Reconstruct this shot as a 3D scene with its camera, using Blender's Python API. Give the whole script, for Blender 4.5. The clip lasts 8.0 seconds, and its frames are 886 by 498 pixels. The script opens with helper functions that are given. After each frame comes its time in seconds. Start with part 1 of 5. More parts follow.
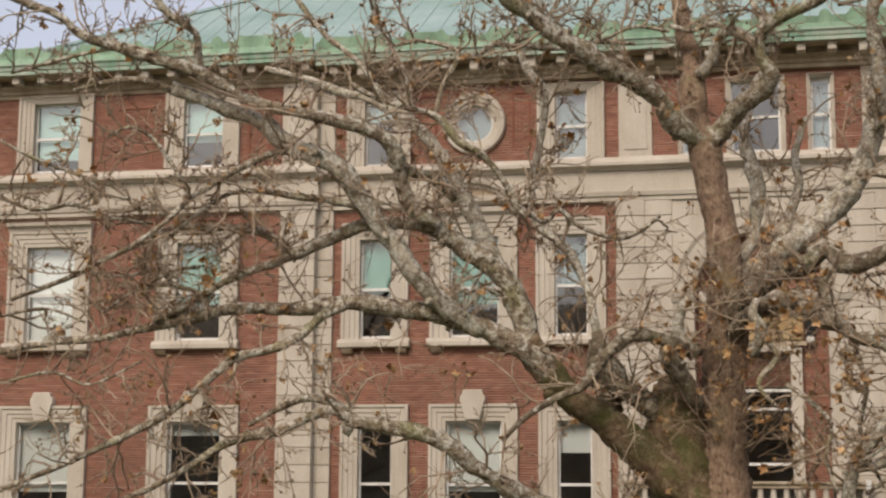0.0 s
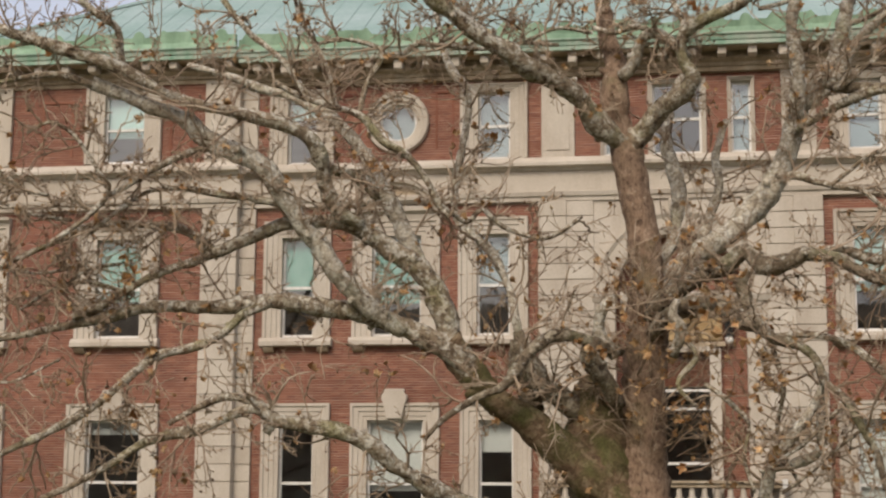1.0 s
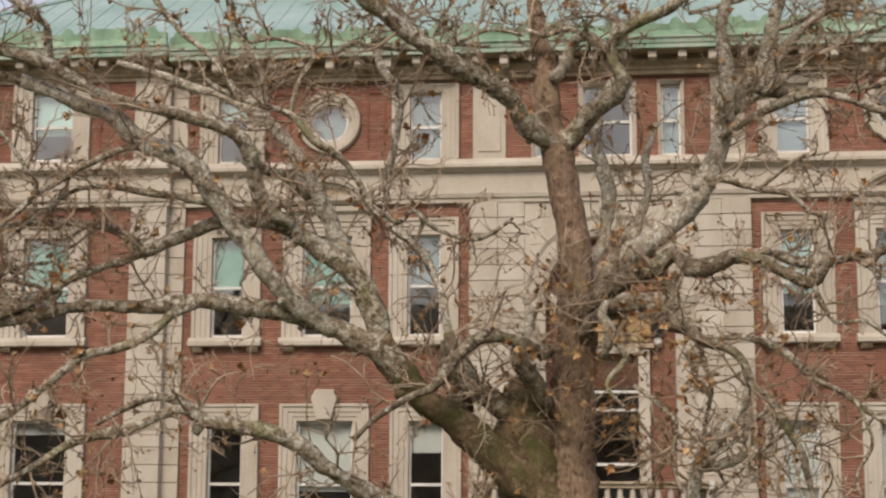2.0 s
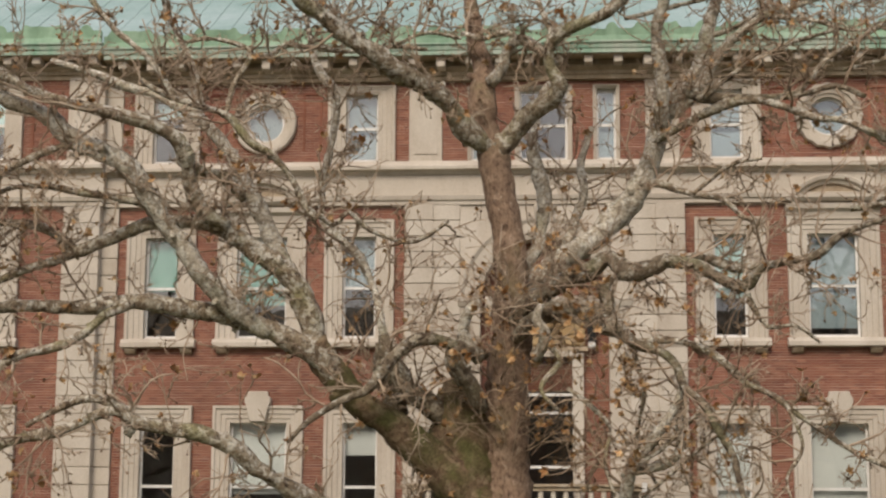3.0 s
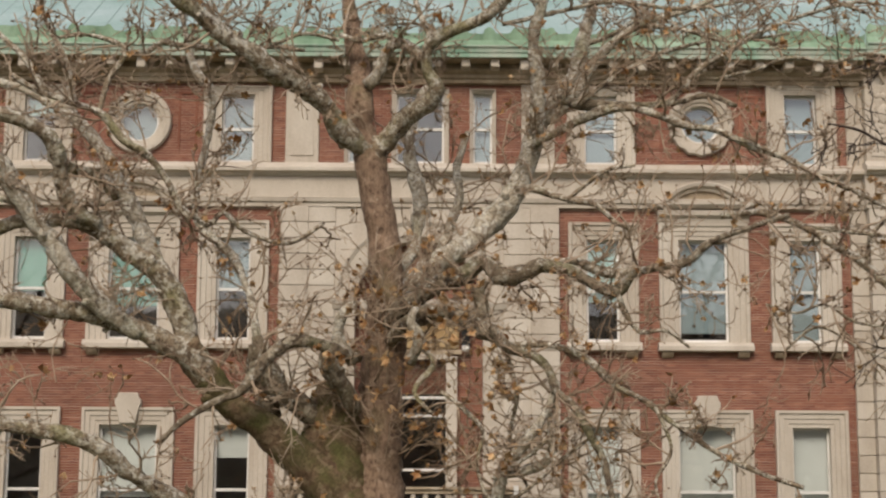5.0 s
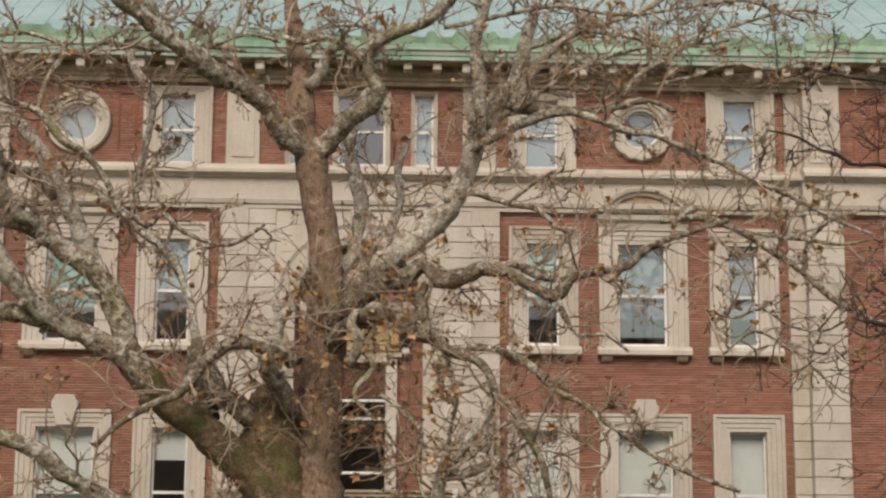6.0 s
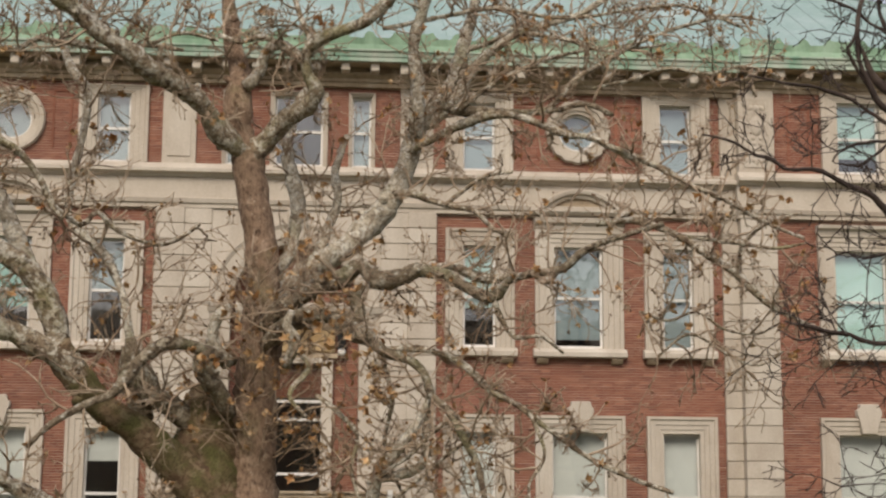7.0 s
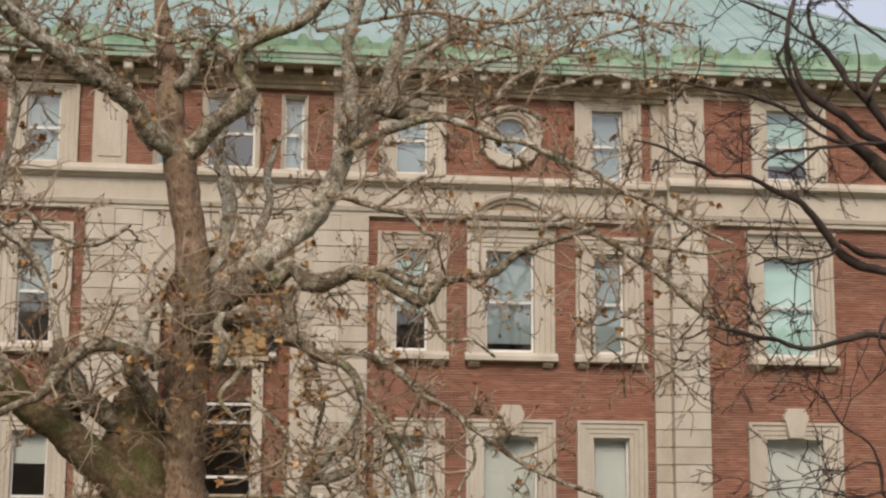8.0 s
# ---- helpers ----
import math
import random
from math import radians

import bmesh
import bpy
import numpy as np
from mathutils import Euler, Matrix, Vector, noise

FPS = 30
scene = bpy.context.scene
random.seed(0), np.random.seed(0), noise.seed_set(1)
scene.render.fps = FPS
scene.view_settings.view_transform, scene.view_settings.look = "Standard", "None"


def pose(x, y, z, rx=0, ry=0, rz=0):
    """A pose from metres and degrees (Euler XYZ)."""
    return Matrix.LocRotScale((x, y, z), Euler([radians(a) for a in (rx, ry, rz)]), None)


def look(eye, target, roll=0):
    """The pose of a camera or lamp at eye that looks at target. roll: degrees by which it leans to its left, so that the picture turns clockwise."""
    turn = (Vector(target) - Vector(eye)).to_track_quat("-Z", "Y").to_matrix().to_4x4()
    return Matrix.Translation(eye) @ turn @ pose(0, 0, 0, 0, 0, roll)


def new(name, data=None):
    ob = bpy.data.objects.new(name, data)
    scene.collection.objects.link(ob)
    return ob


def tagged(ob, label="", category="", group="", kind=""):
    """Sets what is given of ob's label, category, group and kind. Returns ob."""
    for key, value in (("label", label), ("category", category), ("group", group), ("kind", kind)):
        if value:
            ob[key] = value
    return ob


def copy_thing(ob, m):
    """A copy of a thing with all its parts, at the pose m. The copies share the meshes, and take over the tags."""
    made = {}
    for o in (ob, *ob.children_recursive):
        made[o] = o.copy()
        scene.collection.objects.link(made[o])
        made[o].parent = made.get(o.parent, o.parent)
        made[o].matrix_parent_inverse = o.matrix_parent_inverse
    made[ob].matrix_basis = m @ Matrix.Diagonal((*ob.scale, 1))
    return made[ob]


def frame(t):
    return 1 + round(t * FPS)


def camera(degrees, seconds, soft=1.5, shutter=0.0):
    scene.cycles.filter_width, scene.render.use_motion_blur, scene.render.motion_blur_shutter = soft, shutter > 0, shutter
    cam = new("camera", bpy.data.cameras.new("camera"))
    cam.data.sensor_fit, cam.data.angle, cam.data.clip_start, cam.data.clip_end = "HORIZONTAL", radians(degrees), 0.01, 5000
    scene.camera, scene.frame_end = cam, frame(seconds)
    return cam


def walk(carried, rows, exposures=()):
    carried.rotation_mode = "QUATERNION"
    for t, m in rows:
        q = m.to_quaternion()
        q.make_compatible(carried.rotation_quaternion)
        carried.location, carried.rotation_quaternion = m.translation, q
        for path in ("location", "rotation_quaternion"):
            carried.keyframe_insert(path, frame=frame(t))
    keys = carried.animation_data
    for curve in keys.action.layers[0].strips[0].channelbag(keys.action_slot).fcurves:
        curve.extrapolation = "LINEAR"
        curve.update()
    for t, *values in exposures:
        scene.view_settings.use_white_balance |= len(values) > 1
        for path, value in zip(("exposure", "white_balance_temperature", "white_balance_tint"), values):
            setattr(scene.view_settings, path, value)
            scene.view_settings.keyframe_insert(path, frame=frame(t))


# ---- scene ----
EYE = 1.6          # height of the tripod head
AX = -0.26         # x of the facade's axis of symmetry
FACE = 40.0        # y of the recessed pavilion's brick face
WING = 39.75       # y of the projecting wings' brick face
cam = camera(31.24, 8.0, 2.45)
# seconds, yaw, pitch, roll: a pan on one spot
PAN = [
    (0.0, 11.800, 9.305, 0.393),
    (0.5, 10.323, 9.306, 0.336),
    (1.0, 8.968, 9.295, 0.331),
    (1.5, 7.669, 9.292, 0.288),
    (3.0, 4.073, 9.438, 0.299),
    (3.5, 2.877, 9.490, 0.305),
    (4.0, 1.673, 9.510, 0.296),
    (4.5, 0.571, 9.519, 0.263),
    (6.0, -2.667, 9.674, 0.317),
    (6.5, -3.815, 9.694, 0.300),
    (7.0, -4.986, 9.734, 0.338),
    (7.5, -6.186, 9.809, 0.367),
    (8.0, -7.474, 9.865, 0.345),
]
walk(cam, [(t, pose(0, 0, EYE, 0, 0, yaw) @ pose(0, 0, 0, 90 + pitch) @ pose(0, 0, 0, 0, 0, roll)) for t, yaw, pitch, roll in PAN],
     [(0.0, 0.24, 7150, 12), (8.0, 0.24, 7100, 11)])

# ---- world and light: bright overcast ----
world = bpy.data.worlds.new("sky")
scene.world = world
world.use_nodes = True
wn, wl = world.node_tree.nodes, world.node_tree.links
sky = wn.new("ShaderNodeTexSky")
sky.sky_type, sky.sun_disc = "NISHITA", False
sky.sun_elevation, sky.sun_rotation = radians(40), radians(192)
sky.air_density, sky.dust_density, sky.ozone_density = 1.0, 3.0, 1.0
coord, cloud, veil, cover = (wn.new("ShaderNode" + k) for k in ("TexCoord", "TexNoise", "ValToRGB", "Mix"))
cloud.inputs["Scale"].default_value, cloud.inputs["Detail"].default_value = 2.2, 6     # high thin cloud
wl.new(coord.outputs["Generated"], cloud.inputs["Vector"])
veil.color_ramp.elements[0].position, veil.color_ramp.elements[0].color = 0.3, (0.5, 0.5, 0.5, 1)
veil.color_ramp.elements[1].position, veil.color_ramp.elements[1].color = 0.7, (0.85, 0.85, 0.85, 1)
wl.new(cloud.outputs["Fac"], veil.inputs["Fac"])
cover.data_type = "RGBA"
cover.inputs[7].default_value = (3.7, 4.0, 4.9, 1)
wl.new(veil.outputs["Color"], cover.inputs[0])
wl.new(sky.outputs["Color"], cover.inputs[6])
wl.new(cover.outputs[2], wn["Background"].inputs["Color"])
wn["Background"].inputs["Strength"].default_value = 0.15
sun = new("sun", bpy.data.lights.new("sun", "SUN"))
sun.data.energy, sun.data.angle, sun.data.color = 1.95, radians(24), (1.0, 0.95, 0.88)
sun.matrix_world = look((-11, -51, 44), (0, 0, 0))

# ---- materials ----
def material(name, rough=0.8, metal=0.0, spec=0.3):
    m = bpy.data.materials.new(name)
    m.use_nodes = True
    b = m.node_tree.nodes["Principled BSDF"]
    b.inputs["Roughness"].default_value = rough
    b.inputs["Metallic"].default_value = metal
    b.inputs["Specular IOR Level"].default_value = spec
    return m, m.node_tree.nodes, m.node_tree.links, b


def noise_tex(n, l, scale, detail=4.0, rough=0.6, stretch=(1, 1, 1)):
    tc = n.new("ShaderNodeTexCoord")
    mp = n.new("ShaderNodeMapping")
    mp.inputs["Scale"].default_value = stretch
    tex = n.new("ShaderNodeTexNoise")
    tex.inputs["Scale"].default_value, tex.inputs["Detail"].default_value, tex.inputs["Roughness"].default_value = scale, detail, rough
    info, shift = n.new("ShaderNodeObjectInfo"), n.new("ShaderNodeVectorMath")   # alike pieces differ
    shift.operation, shift.inputs[1].default_value = "MULTIPLY_ADD", (1, 1, 1)
    far = n.new("ShaderNodeCombineXYZ")
    for k in range(3):
        l.new(info.outputs["Random"], far.inputs[k])
    shift.inputs[1].default_value = (53, 37, 71)
    l.new(far.outputs["Vector"], shift.inputs[0])
    l.new(mp.outputs["Vector"], shift.inputs[2])
    l.new(tc.outputs["Object"], mp.inputs["Vector"])
    l.new(shift.outputs["Vector"], tex.inputs["Vector"])
    return tex.outputs["Fac"]


def ramp(n, l, fac, stops):
    r = n.new("ShaderNodeValToRGB")
    e = r.color_ramp.elements
    while len(e) < len(stops):
        e.new(0.5)
    for k, (p, c) in zip(e, stops):
        k.position, k.color = p, (*c, 1)
    l.new(fac, r.inputs["Fac"])
    return r.outputs["Color"]


def blend(n, l, fac, a, b, mode="MIX"):
    x = n.new("ShaderNodeMix")
    x.data_type, x.blend_type = "RGBA", mode
    for sock, v in ((x.inputs[0], fac), (x.inputs[6], a), (x.inputs[7], b)):
        if isinstance(v, (int, float)):
            sock.default_value = v
        elif isinstance(v, tuple):
            sock.default_value = (*v, 1)
        else:
            l.new(v, sock)
    return x.outputs[2]


def bump(n, l, b, fac, strength, dist=0.01):
    u = n.new("ShaderNodeBump")
    u.inputs["Strength"].default_value, u.inputs["Distance"].default_value = strength, dist
    l.new(fac, u.inputs["Height"])
    l.new(u.outputs["Normal"], b.inputs["Normal"])


def mottled(name, a, b_, c, scale=2.0, fine=30.0, rough=0.85, streak=(1, 1, 1), relief=0.3, spec=0.25, spread=0.1):
    """Three tones at a coarse and a fine scale, with relief."""
    m, n, l, b = material(name, rough, 0, spec)
    big = noise_tex(n, l, scale, 5, 0.65, streak)
    small = noise_tex(n, l, fine, 3)
    base = ramp(n, l, big, [(0.32, a), (0.52, b_), (0.7, c)])
    grain = ramp(n, l, small, [(0.25, (0.78, 0.78, 0.78)), (0.75, (1.1, 1.1, 1.1))])
    each = ramp(n, l, n.new("ShaderNodeObjectInfo").outputs["Random"], [(0, (1 - spread, 1 - 1.1 * spread, 1 - 1.3 * spread)), (1, (1 + 0.6 * spread,) * 3)])
    base = blend(n, l, 1.0, base, each, "MULTIPLY")
    l.new(blend(n, l, 0.6, base, grain, "MULTIPLY"), b.inputs["Base Color"])
    bump(n, l, b, small, relief)
    return m


def brick_material(name, source):
    m, n, l, b = material(name, 0.9, 0, 0.2)
    info = n.new("ShaderNodeObjectInfo" if source == "object" else "ShaderNodeNewGeometry")
    rnd = info.outputs["Random" if source == "object" else "Random Per Island"]
    base = ramp(n, l, rnd, [(0.0, (0.165, 0.062, 0.045)), (0.18, (0.212, 0.079, 0.053)), (0.82, (0.245, 0.099, 0.064)), (1.0, (0.31, 0.135, 0.088))])
    g = n.new("ShaderNodeNewGeometry")
    tex = n.new("ShaderNodeTexNoise")
    tex.inputs["Scale"].default_value, tex.inputs["Detail"].default_value = 0.55, 5
    l.new(g.outputs["Position"], tex.inputs["Vector"])
    stain = ramp(n, l, tex.outputs["Fac"], [(0.3, (0.72, 0.70, 0.70)), (0.55, (1, 1, 1)), (0.75, (1.12, 1.08, 1.05))])
    l.new(blend(n, l, 1.0, base, stain, "MULTIPLY"), b.inputs["Base Color"])
    bump(n, l, b, noise_tex(n, l, 60, 3), 0.3, 0.004)
    return m


BRICK_MASS = brick_material("brick_joined", "island")
BRICK_ONE = brick_material("brick_single", "object")
MORTAR = mottled("mortar", (0.25, 0.16, 0.12), (0.37, 0.27, 0.205), (0.60, 0.49, 0.40), 1.6, 40, 0.9, (0.45, 1, 7))
STONE = mottled("limestone", (0.425, 0.36, 0.29), (0.505, 0.442, 0.365), (0.565, 0.505, 0.425), 0.9, 25, 0.85, (1, 1, 0.45), 0.3, 0.25, 0.04)
# darker limestone: weathering, and under the cornice shade put into the colour
STONE_DARK = mottled("weathered_shaded_limestone", (0.25, 0.185, 0.125), (0.40, 0.315, 0.22), (0.50, 0.42, 0.325), 1.6, 25, 0.9, (1, 1, 0.5))
STAINED = mottled("stained_stone", (0.24, 0.15, 0.07), (0.36, 0.24, 0.12), (0.45, 0.34, 0.2), 2.5, 25)
COPPER = mottled("verdigris_copper", (0.16, 0.265, 0.175), (0.25, 0.38, 0.26), (0.34, 0.45, 0.34), 1.1, 12, 0.7, (1, 1, 0.35), 0.15, 0.3)
COPPER_PALE = mottled("pale_verdigris", (0.20, 0.295, 0.265), (0.265, 0.355, 0.335), (0.325, 0.405, 0.395), 0.45, 8, 0.65, (1, 1, 0.3), 0.12, 0.3)
GUTTER = mottled("streaked_gutter", (0.15, 0.31, 0.21), (0.36, 0.43, 0.35), (0.46, 0.47, 0.40), 1.3, 14, 0.75, (1, 1, 0.2), 0.15, 0.3)
PAINT = mottled("white_paint", (0.60, 0.58, 0.54), (0.72, 0.70, 0.66), (0.78, 0.76, 0.73), 3, 30, 0.55)
SHADE_TEAL = mottled("teal_roller_shade", (0.15, 0.37, 0.31), (0.19, 0.43, 0.365), (0.25, 0.49, 0.42), 1.2, 60, 0.9)
SHADE_PALE = mottled("pale_roller_shade", (0.46, 0.66, 0.64), (0.54, 0.74, 0.72), (0.61, 0.79, 0.77), 0.8, 60, 0.9)
SHADE_WHITE = mottled("white_roller_shade", (0.68, 0.70, 0.69), (0.77, 0.79, 0.78), (0.83, 0.84, 0.83), 0.8, 60, 0.9)
# blue-grey of these shades helps out the panes' sky reflection
SHADE_GREY = mottled("sky_toned_roller_shade", (0.29, 0.36, 0.39), (0.35, 0.43, 0.46), (0.42, 0.50, 0.53), 1.0, 60, 0.9)
# plaster coloured dark, so the rooms' gloom is in the paint
PLASTER = mottled("gloom_toned_plaster", (0.11, 0.11, 0.115), (0.15, 0.15, 0.155), (0.19, 0.19, 0.19), 1, 20)
IRON = mottled("dark_iron", (0.02, 0.02, 0.02), (0.035, 0.032, 0.03), (0.06, 0.05, 0.045), 4, 40, 0.6)
TERRACOTTA = mottled("red_terracotta", (0.20, 0.07, 0.05), (0.28, 0.10, 0.07), (0.33, 0.14, 0.1), 4, 40)
LAWN = mottled("winter_lawn", (0.06, 0.07, 0.03), (0.09, 0.095, 0.045), (0.13, 0.115, 0.06), 0.4, 20)
LEAF = mottled("dry_leaf", (0.40, 0.19, 0.08), (0.63, 0.41, 0.21), (0.78, 0.63, 0.42), 9, 60, 0.8, spread=0.3)
LEAF_BROWN = mottled("brown_leaf", (0.11, 0.06, 0.035), (0.19, 0.11, 0.065), (0.32, 0.19, 0.11), 9, 60, 0.85)
SEED = mottled("seed_ball", (0.09, 0.055, 0.035), (0.14, 0.085, 0.055), (0.2, 0.13, 0.08), 10, 80)


def glass_material():
    m = bpy.data.materials.new("window_glass")
    m.use_nodes = True
    n, l = m.node_tree.nodes, m.node_tree.links
    n.remove(n["Principled BSDF"])
    clear, gloss, mix, fres = (n.new("ShaderNode" + k) for k in ("BsdfTransparent", "BsdfGlossy", "MixShader", "Fresnel"))
    clear.inputs["Color"].default_value = (0.92, 0.96, 0.95, 1)
    gloss.inputs["Roughness"].default_value = 0.02
    fres.inputs["IOR"].default_value = 2.6
    wav = noise_tex(n, l, 1.6, 2)
    u = n.new("ShaderNodeBump")
    u.inputs["Strength"].default_value, u.inputs["Distance"].default_value = 0.05, 0.02
    l.new(wav, u.inputs["Height"])
    l.new(u.outputs["Normal"], gloss.inputs["Normal"])
    l.new(fres.outputs["Fac"], mix.inputs["Fac"])
    l.new(clear.outputs["BSDF"], mix.inputs[1])
    l.new(gloss.outputs["BSDF"], mix.inputs[2])
    l.new(mix.outputs["Shader"], n["Material Output"].inputs["Surface"])
    return m


GLASS = glass_material()
CLEAR = bpy.data.materials.new("clear_glass_edge")
CLEAR.use_nodes = True
cn = CLEAR.node_tree.nodes
cn.remove(cn["Principled BSDF"])
CLEAR.node_tree.links.new(cn.new("ShaderNodeBsdfTransparent").outputs["BSDF"], cn["Material Output"].inputs["Surface"])


def bark_material(name, dark, mid, pale, flake, moss, lichen=0.5, crackle=0.8, depth=1.0, grain=(1, 1, 1), mossy=0.55):
    """Plane bark: flaking patches of several tones, lichen and moss."""
    m, n, l, b = material(name, 0.92, 0, 0.15)
    tc = n.new("ShaderNodeTexCoord")
    warp = n.new("ShaderNodeTexNoise")
    warp.inputs["Scale"].default_value, warp.inputs["Detail"].default_value = 3.0, 4
    l.new(tc.outputs["Object"], warp.inputs["Vector"])
    add = n.new("ShaderNodeVectorMath")
    add.operation = "MULTIPLY_ADD"
    add.inputs[1].default_value = (0.22, 0.22, 0.22)
    l.new(warp.outputs["Color"], add.inputs[0])
    l.new(tc.outputs["Object"], add.inputs[2])
    vor = n.new("ShaderNodeTexVoronoi")
    vor.inputs["Scale"].default_value = 13.0
    l.new(add.outputs["Vector"], vor.inputs["Vector"])
    sep = n.new("ShaderNodeSeparateColor")
    l.new(vor.outputs["Color"], sep.inputs["Color"])
    patch = ramp(n, l, sep.outputs["Red"], [(0.0, dark), (0.35, mid), (0.7, mid), (1.0, pale)])
    lich = ramp(n, l, noise_tex(n, l, 8, 7, 0.78), [(lichen, (0, 0, 0)), (lichen + 0.07, (0.9, 0.9, 0.9))])
    col = blend(n, l, lich, patch, flake)
    mo = ramp(n, l, noise_tex(n, l, 1.7, 4), [(mossy, (0, 0, 0)), (mossy + 0.17, (0.8, 0.8, 0.8))])
    col = blend(n, l, mo, col, moss)
    crack = ramp(n, l, noise_tex(n, l, 28, 5, 0.75, grain), [(0.36, (0.2, 0.17, 0.15)), (0.54, (1.15, 1.15, 1.15))])
    l.new(blend(n, l, crackle, col, crack, "MULTIPLY"), b.inputs["Base Color"])
    bump(n, l, b, noise_tex(n, l, 22, 6, 0.7, grain), depth, 0.04)
    return m


BARK = bark_material("plane_bark", (0.11, 0.075, 0.05), (0.28, 0.215, 0.145), (0.52, 0.46, 0.35), (0.68, 0.64, 0.54), (0.29, 0.27, 0.14))
BARK_PALE = bark_material("pale_plane_bark", (0.23, 0.185, 0.135), (0.47, 0.405, 0.31), (0.60, 0.54, 0.42), (0.72, 0.69, 0.60), (0.39, 0.37, 0.24))
BARK_TRUNK = bark_material("brown_plane_trunk", (0.17, 0.112, 0.078), (0.255, 0.172, 0.118), (0.34, 0.245, 0.175), (0.46, 0.38, 0.29), (0.22, 0.175, 0.10), 0.61, 0.7, 0.75, (1, 1, 0.4))
BARK_MOSS = bark_material("mossy_plane_bark", (0.12, 0.075, 0.047), (0.18, 0.122, 0.075), (0.27, 0.205, 0.13), (0.40, 0.36, 0.27), (0.10, 0.105, 0.035), 0.64, 0.6, 0.6, (1, 1, 1), 0.44)
BARK_GREY = bark_material("lichened_plane_bark", (0.10, 0.072, 0.05), (0.215, 0.168, 0.115), (0.40, 0.345, 0.26), (0.58, 0.56, 0.48), (0.20, 0.195, 0.105), 0.55)
TWIG = mottled("twig_bark", (0.21, 0.143, 0.098), (0.37, 0.277, 0.195), (0.55, 0.45, 0.345), 1.5, 30, 0.9)
BARK_DARK = mottled("dark_wet_bark", (0.028, 0.019, 0.016), (0.055, 0.038, 0.031), (0.11, 0.08, 0.064), 3, 40, 0.75)

# ---- mesh helpers ----
def part(name, bm, mat, parent=None, label="", smooth=False):
    me = bpy.data.meshes.new(name)
    bmesh.ops.recalc_face_normals(bm, faces=bm.faces)
    bm.to_mesh(me)
    bm.free()
    return placed(name, me, mat, parent, label, smooth)


def placed(name, me, mat, parent=None, label="", smooth=False):
    if mat and not me.materials:
        me.materials.append(mat)
    if smooth:
        me.shade_smooth()
    ob = new(name, me)
    ob.parent = parent
    if label:
        ob["label"] = label
    return ob


def box(bm, x0, x1, y0, y1, z0, z1):
    v = [bm.verts.new(p) for p in ((x0, y0, z0), (x1, y0, z0), (x1, y1, z0), (x0, y1, z0), (x0, y0, z1), (x1, y0, z1), (x1, y1, z1), (x0, y1, z1))]
    for f in ((0, 1, 5, 4), (1, 2, 6, 5), (2, 3, 7, 6), (3, 0, 4, 7), (4, 5, 6, 7), (3, 2, 1, 0)):
        bm.faces.new([v[i] for i in f])


def boxes(*rows):
    bm = bmesh.new()
    for r in rows:
        box(bm, *r)
    return bm


def chamfered(w, d, h, c):
    """A block w x d x h, front at y=0 facing -y, with bevelled edges."""
    bm = bmesh.new()
    box(bm, 0, w, 0, d, 0, h)
    bmesh.ops.bevel(bm, geom=bm.edges[:], offset=c, segments=1, affect="EDGES")
    return bm


def run(profile, x0, x1, sill=False):
    """A moulding along x: the profile's (y, z) points, closed."""
    bm = bmesh.new()
    a = [bm.verts.new((x0, y, z)) for y, z in profile]
    b = [bm.verts.new((x1, y, z)) for y, z in profile]
    k = len(profile)
    for i in range(k):
        bm.faces.new((a[i], a[(i + 1) % k], b[(i + 1) % k], b[i]))
    bm.faces.new(a)
    bm.faces.new(b[::-1])
    return bm


def architrave(x0, x1, zb, zt, side, top, y, deep=0.24):
    """A stepped stone surround of an opening, mitred at the head."""
    steps = [(0, deep), (0, -0.03), (0.22, -0.03), (0.25, -0.055), (0.5, -0.055), (0.53, -0.085), (0.78, -0.085), (0.84, -0.13), (1, -0.13), (1, 0.03)]
    bm = bmesh.new()
    rails = []
    for s, p in steps:
        d, e = s * side, s * top
        rails.append([bm.verts.new(c) for c in ((x0 - d, y + p, zb), (x0 - d, y + p, zt + e), (x1 + d, y + p, zt + e), (x1 + d, y + p, zb))])
    for a, b in zip(rails, rails[1:]):
        for i in range(3):
            bm.faces.new((a[i], a[i + 1], b[i + 1], b[i]))
    for i in (0, 3):
        bm.faces.new([r[i] for r in rails])
    return bm


def glazing(bm, parent):
    """A pane: its outer face mirrors, its edges and back are clear."""
    bm.normal_update()
    bmesh.ops.recalc_face_normals(bm, faces=bm.faces)
    for f in bm.faces:
        f.material_index = 0 if f.normal.y < -0.9 else 1
    pane = part("pane", bm, GLASS, parent)
    pane.data.materials.append(CLEAR)
    pane.visible_shadow = False
    return pane


building = tagged(new("university_building"), "red brick and limestone university hall with green copper roof", "building")
X = lambda u: u + AX
Z = lambda h: h + EYE
holes = []          # (u0, u1, h0, h1, circle radius or 0, wing?)


